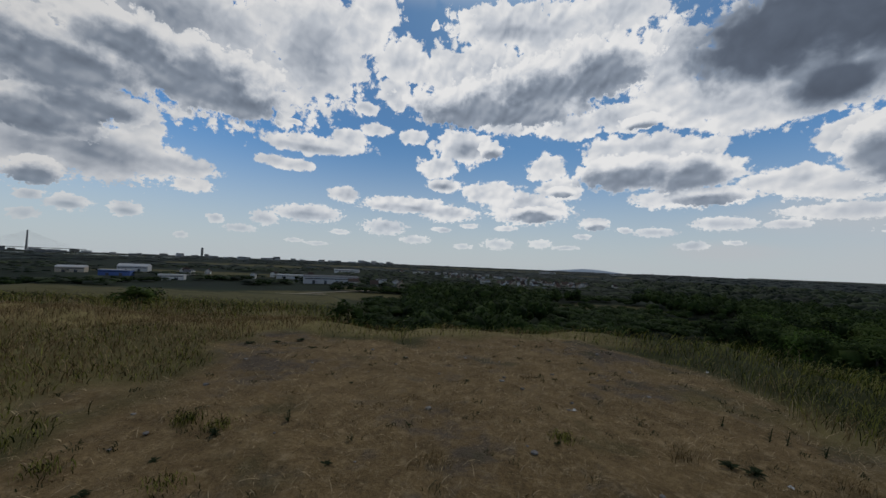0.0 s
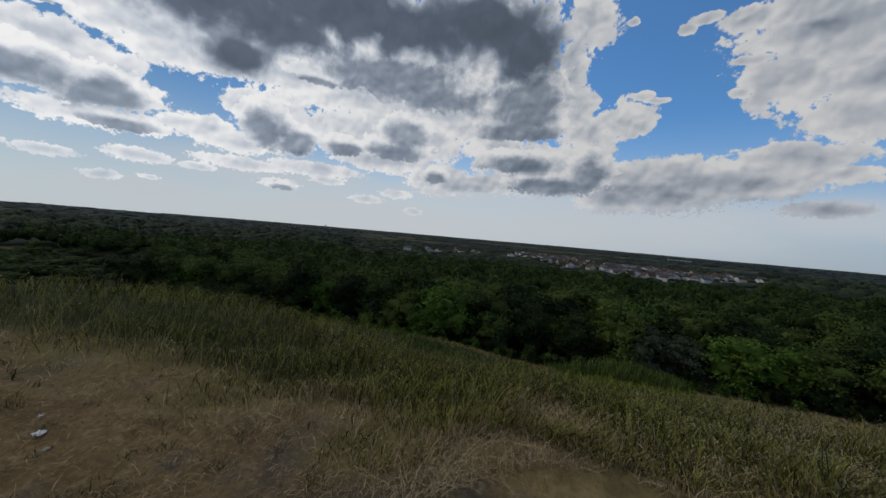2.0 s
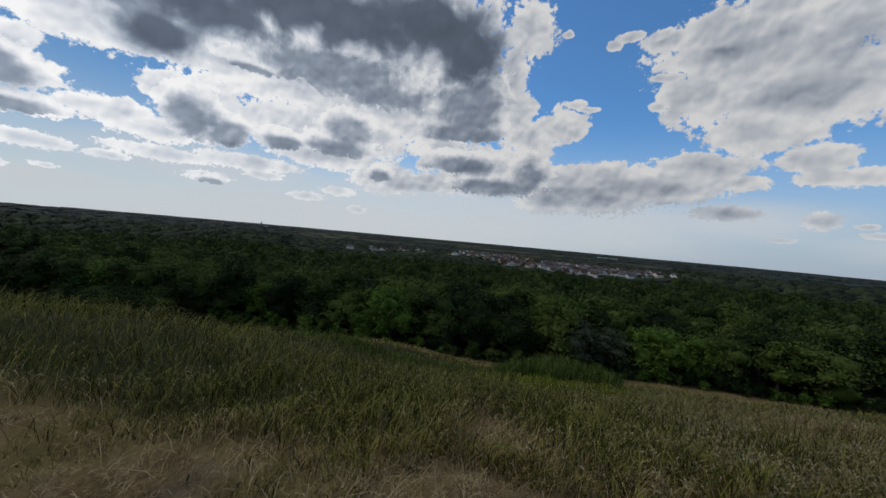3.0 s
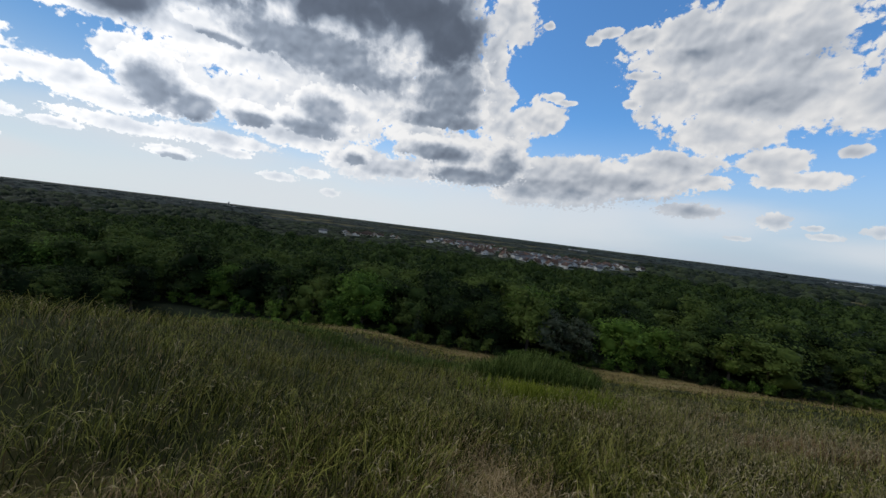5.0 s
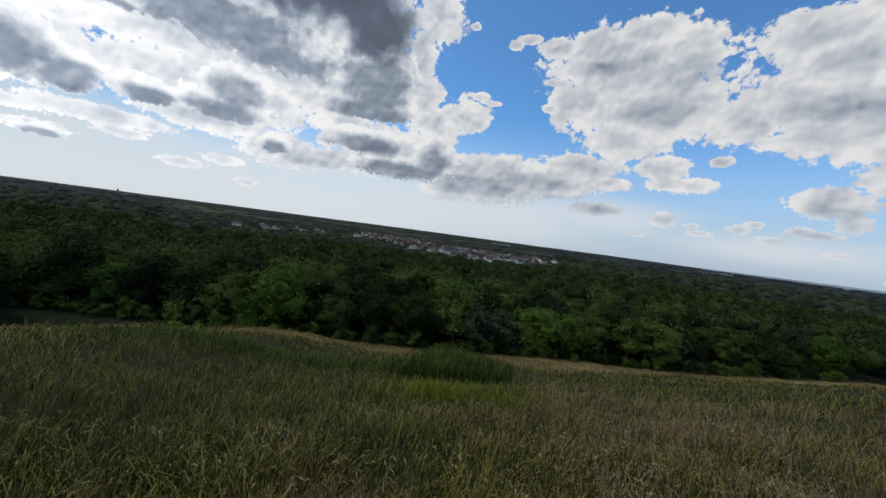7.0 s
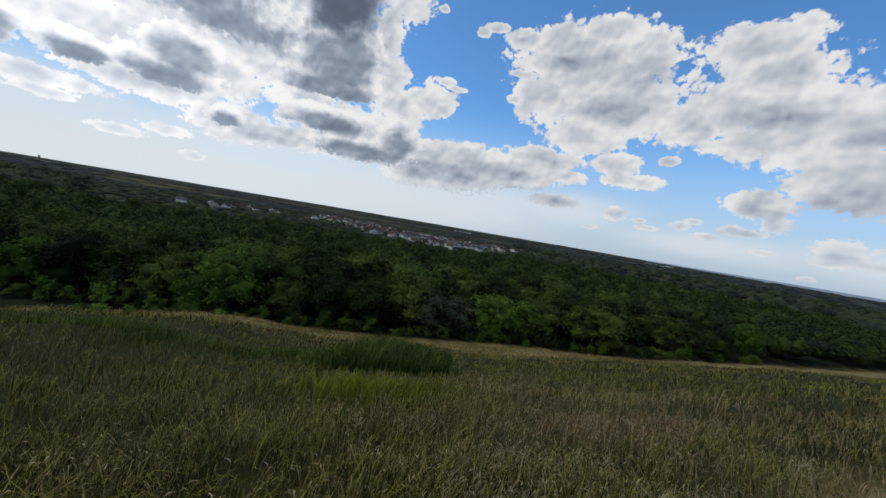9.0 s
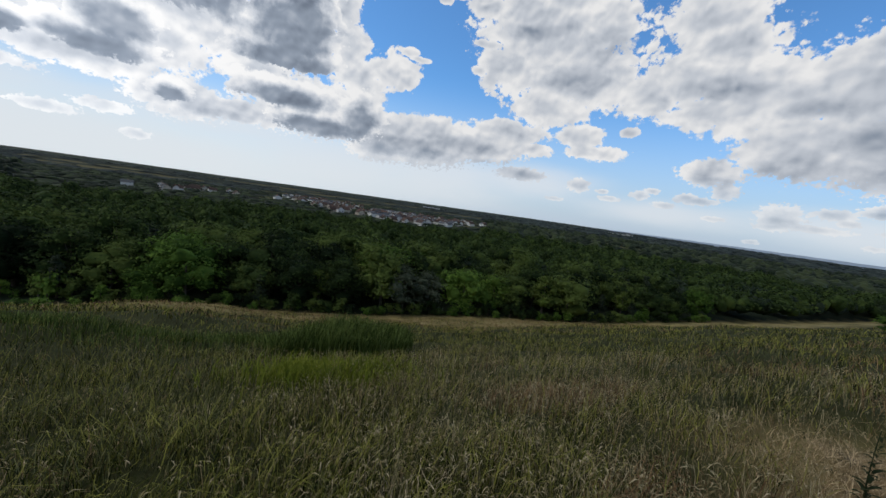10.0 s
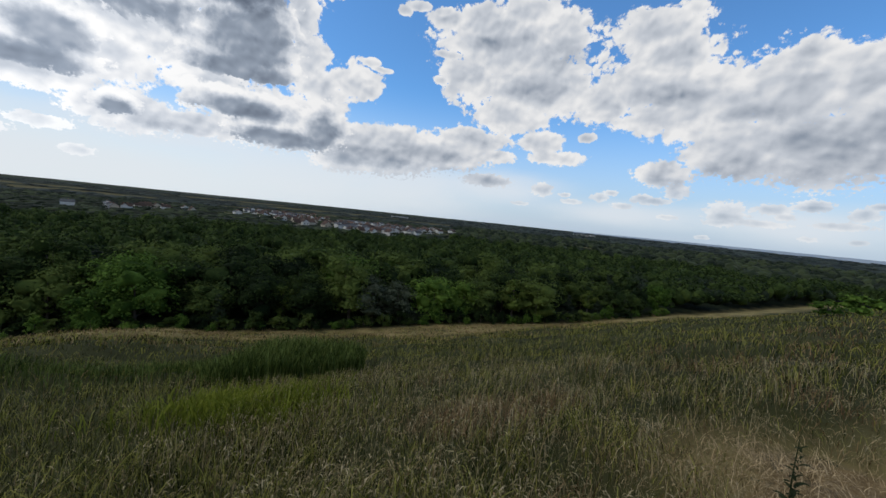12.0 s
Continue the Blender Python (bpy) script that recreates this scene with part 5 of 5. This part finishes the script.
# ---- near plants and small things ----
def rosette(name, label, x, y, leaves, length, rise, seed, mat=None, stem=0.0):
    """A low weed: pointed, folded leaves round a short stem, each leaf its own piece."""
    g = random.Random(seed)
    root = tagged(empty(name, (x, y, float(ground_z(x, y)) - 0.005)), label, "weed", "weeds on the hilltop")
    if stem:
        bm = bmesh.new()
        limb(bm, (0, 0, -0.02), (0.02, -0.015, stem), 0.008, 0.003, 6, 0.01)
        part("stem", bm, M_WEED, root)
    for i in range(leaves):
        a = i * 2.4 + g.uniform(-0.3, 0.3)
        z0 = stem * i / leaves * 0.95 if stem else 0.01 * g.random()
        ln = length * g.uniform(0.6, 1.2) * (1 - 0.6 * i / leaves if stem else 1)
        wd_ = ln * 0.16
        bm = bmesh.new()
        rows = []
        for k in range(5):
            f = k / 4
            w = wd_ * (0.35 + 1.3 * f) * (1 - f) ** 0.7 * 1.6 + 0.001
            r = ln * f
            zz = z0 + ln * rise * (f - 0.65 * f * f)
            c, s = math.cos(a), math.sin(a)
            rows.append([bm.verts.new((c * r - s * q * w, s * r + c * q * w, zz + (0.3 * w if q else 0))) for q in (-1, 0, 1)])
        for p, q in zip(rows, rows[1:]):
            for k in range(2):
                bm.faces.new((p[k], p[k + 1], q[k + 1], q[k]))
        part("leaf", bm, mat or M_WEED, root)
    return root


for i, (x, y, k, ln, st) in enumerate(((-1.5, 3.68, 14, 0.10, 0.22), (-0.89, 2.97, 11, 0.09, 0.0), (-2.02, 3.33, 16, 0.13, 0.12), (3.36, 3.74, 12, 0.09, 0.24), (3.15, 4.1, 10, 0.08, 0.2), (2.63, 3.05, 22, 0.16, 0.10),
                                      (2.5, 3.15, 18, 0.15, 0.08), (2.12, 2.37, 16, 0.13, 0.10), (2.32, 1.53, 10, 0.09, 0.0), (3.53, 3.73, 10, 0.08, 0.2), (1.12, 3.44, 9, 0.07, 0.0), (3.62, 3.45, 12, 0.1, 0.18),
                                      (-3.64, 6.94, 18, 0.18, 0.0), (-2.85, 7.41, 18, 0.18, 0.0), (-2.32, 6.59, 14, 0.14, 0.0), (-3.2, 7.1, 14, 0.15, 0.0), (-2.38, 2.48, 20, 0.10, 0.0), (-2.22, 2.9, 10, 0.08, 0.0),
                                      (0.4, 5.2, 10, 0.08, 0.0), (-0.6, 6.3, 12, 0.1, 0.0), (1.9, 6.4, 10, 0.09, 0.0), (-1.2, 5.0, 8, 0.07, 0.0))):
    rosette("weed", "low dark green weed with pointed leaves on bare soil", x, y, k, 0.62 * ln, 0.7, 100 + i, None, 0.6 * st)
rosette("dock_plant", "dark upright dock plant at the edge of the path", 4.57, -7.06, 34, 0.11, 0.9, 77, None, 0.6)
rosette("mullein_plant", "young dark green upright plant in the grass", -7.5, 5.6, 30, 0.2, 0.8, 78, None, 0.8)


TUFTS = ((-2.44, 3.58, 160, 0.2, 1), (-2.1, 3.5, 120, 0.16, 1), (1.69, 1.87, 200, 0.2, 0), (1.83, 2.3, 160, 0.16, 0), (-0.08, 3.03, 120, 0.13, 0), (1.2, 3.56, 130, 0.14, 1), (0.0, 3.07, 110, 0.12, 0), (-2.88, 2.74, 140, 0.14, 1),
         (-3.67, 2.95, 160, 0.2, 1), (-1.9, 2.6, 120, 0.13, 1), (2.9, 2.7, 160, 0.16, 0), (2.2, 3.3, 140, 0.15, 0), (3.3, 2.9, 160, 0.18, 0), (0.7, 2.6, 90, 0.1, 0), (-0.4, 4.4, 90, 0.1, 0), (1.3, 5.4, 100, 0.11, 0))
for green in (0, 1):
    some = [(q[0], q[1], q[2] // (2 - green), q[3], green) for q in TUFTS if q[4] == green]
    tx = np.concatenate([q[0] + rng.normal(0, 0.07, q[2]) for q in some])
    ty = np.concatenate([q[1] + rng.normal(0, 0.07, q[2]) for q in some])
    th = np.concatenate([0.55 * q[3] * rng.uniform(0.4, 1.1, q[2]) for q in some])
    blades("grass_tufts", tx, ty, th, np.full(len(tx), 0.006), M_GREEN if green else M_DRY, "small green tufts of grass on trodden soil" if green else "pale dry tufts of grass on trodden soil", 0.7)


def scrap(x, y, size, seed):
    """A crumpled scrap of paper lying on the ground."""
    g = random.Random(seed)
    bm = bmesh.new()
    bmesh.ops.create_grid(bm, x_segments=5, y_segments=5, size=size / 2)
    for v in bm.verts:
        v.co += Vector((g.uniform(-1, 1), g.uniform(-1, 1), g.uniform(0.2, 2.2))) * size * 0.14
    bmesh.ops.solidify(bm, geom=bm.faces[:], thickness=0.002)
    ob = part("paper_scrap", bm, M_PAPER, None)
    ob.location = (x, y, float(ground_z(x, y)) + 0.004)
    ob.rotation_euler = (0, 0, g.uniform(0, 6))
    return tagged(ob, "crumpled white paper scrap lying on the dry ground", "litter", "scraps on the hilltop")


for i, (x, y, size) in enumerate(((1.58, 4.27, 0.06), (3.13, 2.27, 0.07), (3.28, 2.49, 0.06), (2.81, 2.93, 0.05), (1.80, 2.22, 0.07), (4.6, 6.3, 0.06))):
    scrap(x, y, 0.75 * size, 500 + i)


def pebble(x, y, size, seed):
    g = random.Random(seed)
    bm = bmesh.new()
    bmesh.ops.create_icosphere(bm, subdivisions=1, radius=size)
    for v in bm.verts:
        v.co = Vector((v.co.x * 1.2, v.co.y, v.co.z * 0.6)) * g.uniform(0.8, 1.2)
    ob = part("stone", bm, M_STONE, None)
    ob.location = (x, y, float(ground_z(x, y)) + size * 0.2)
    return tagged(ob, "small grey stone half sunk in dry soil", "stone", "stones on the hilltop")


for i in range(46):
    x, y = rng.uniform(-3.2, 3.4), rng.uniform(1.5, 7.5)
    pebble(x, y, rng.uniform(0.012, 0.035), 300 + i)

# ---- reeds and bright weeds on the slope ----
n = 5200
a, r = rng.uniform(0, 6.283, n), np.sqrt(rng.random(n))
rx, ry = 15.9 + r * np.cos(a) * 1.7, -4.9 + r * np.sin(a) * 2.5
blades("reed_bed", rx, ry, rng.uniform(0.8, 1.4, n) * (1.05 - 0.4 * r), 0.02 * rng.uniform(0.6, 1.3, n), M_REED, "clump of tall green reeds on the slope", 0.35)
n = 3000
rx, ry = rng.normal(20.0, 1.6, n), rng.uniform(-3, 9, n)
blades("reed_bed", rx, ry, rng.uniform(0.25, 0.55, n), 0.02 * rng.uniform(0.6, 1.3, n), M_REED, "band of green reeds across the slope", 0.35)
n = 2000
a, r = rng.uniform(0, 6.283, n), np.sqrt(rng.random(n))
rx, ry = 10.6 + 0.75 * rng.normal(0, 1, n), -3.7 + 0.75 * rng.normal(0, 1, n)
blades("bright_weeds", rx, ry, rng.uniform(0.18, 0.45, n), 0.018 * rng.uniform(0.6, 1.3, n), M_LIMEWEED, "patch of bright lime green weeds in the grass", 0.6)
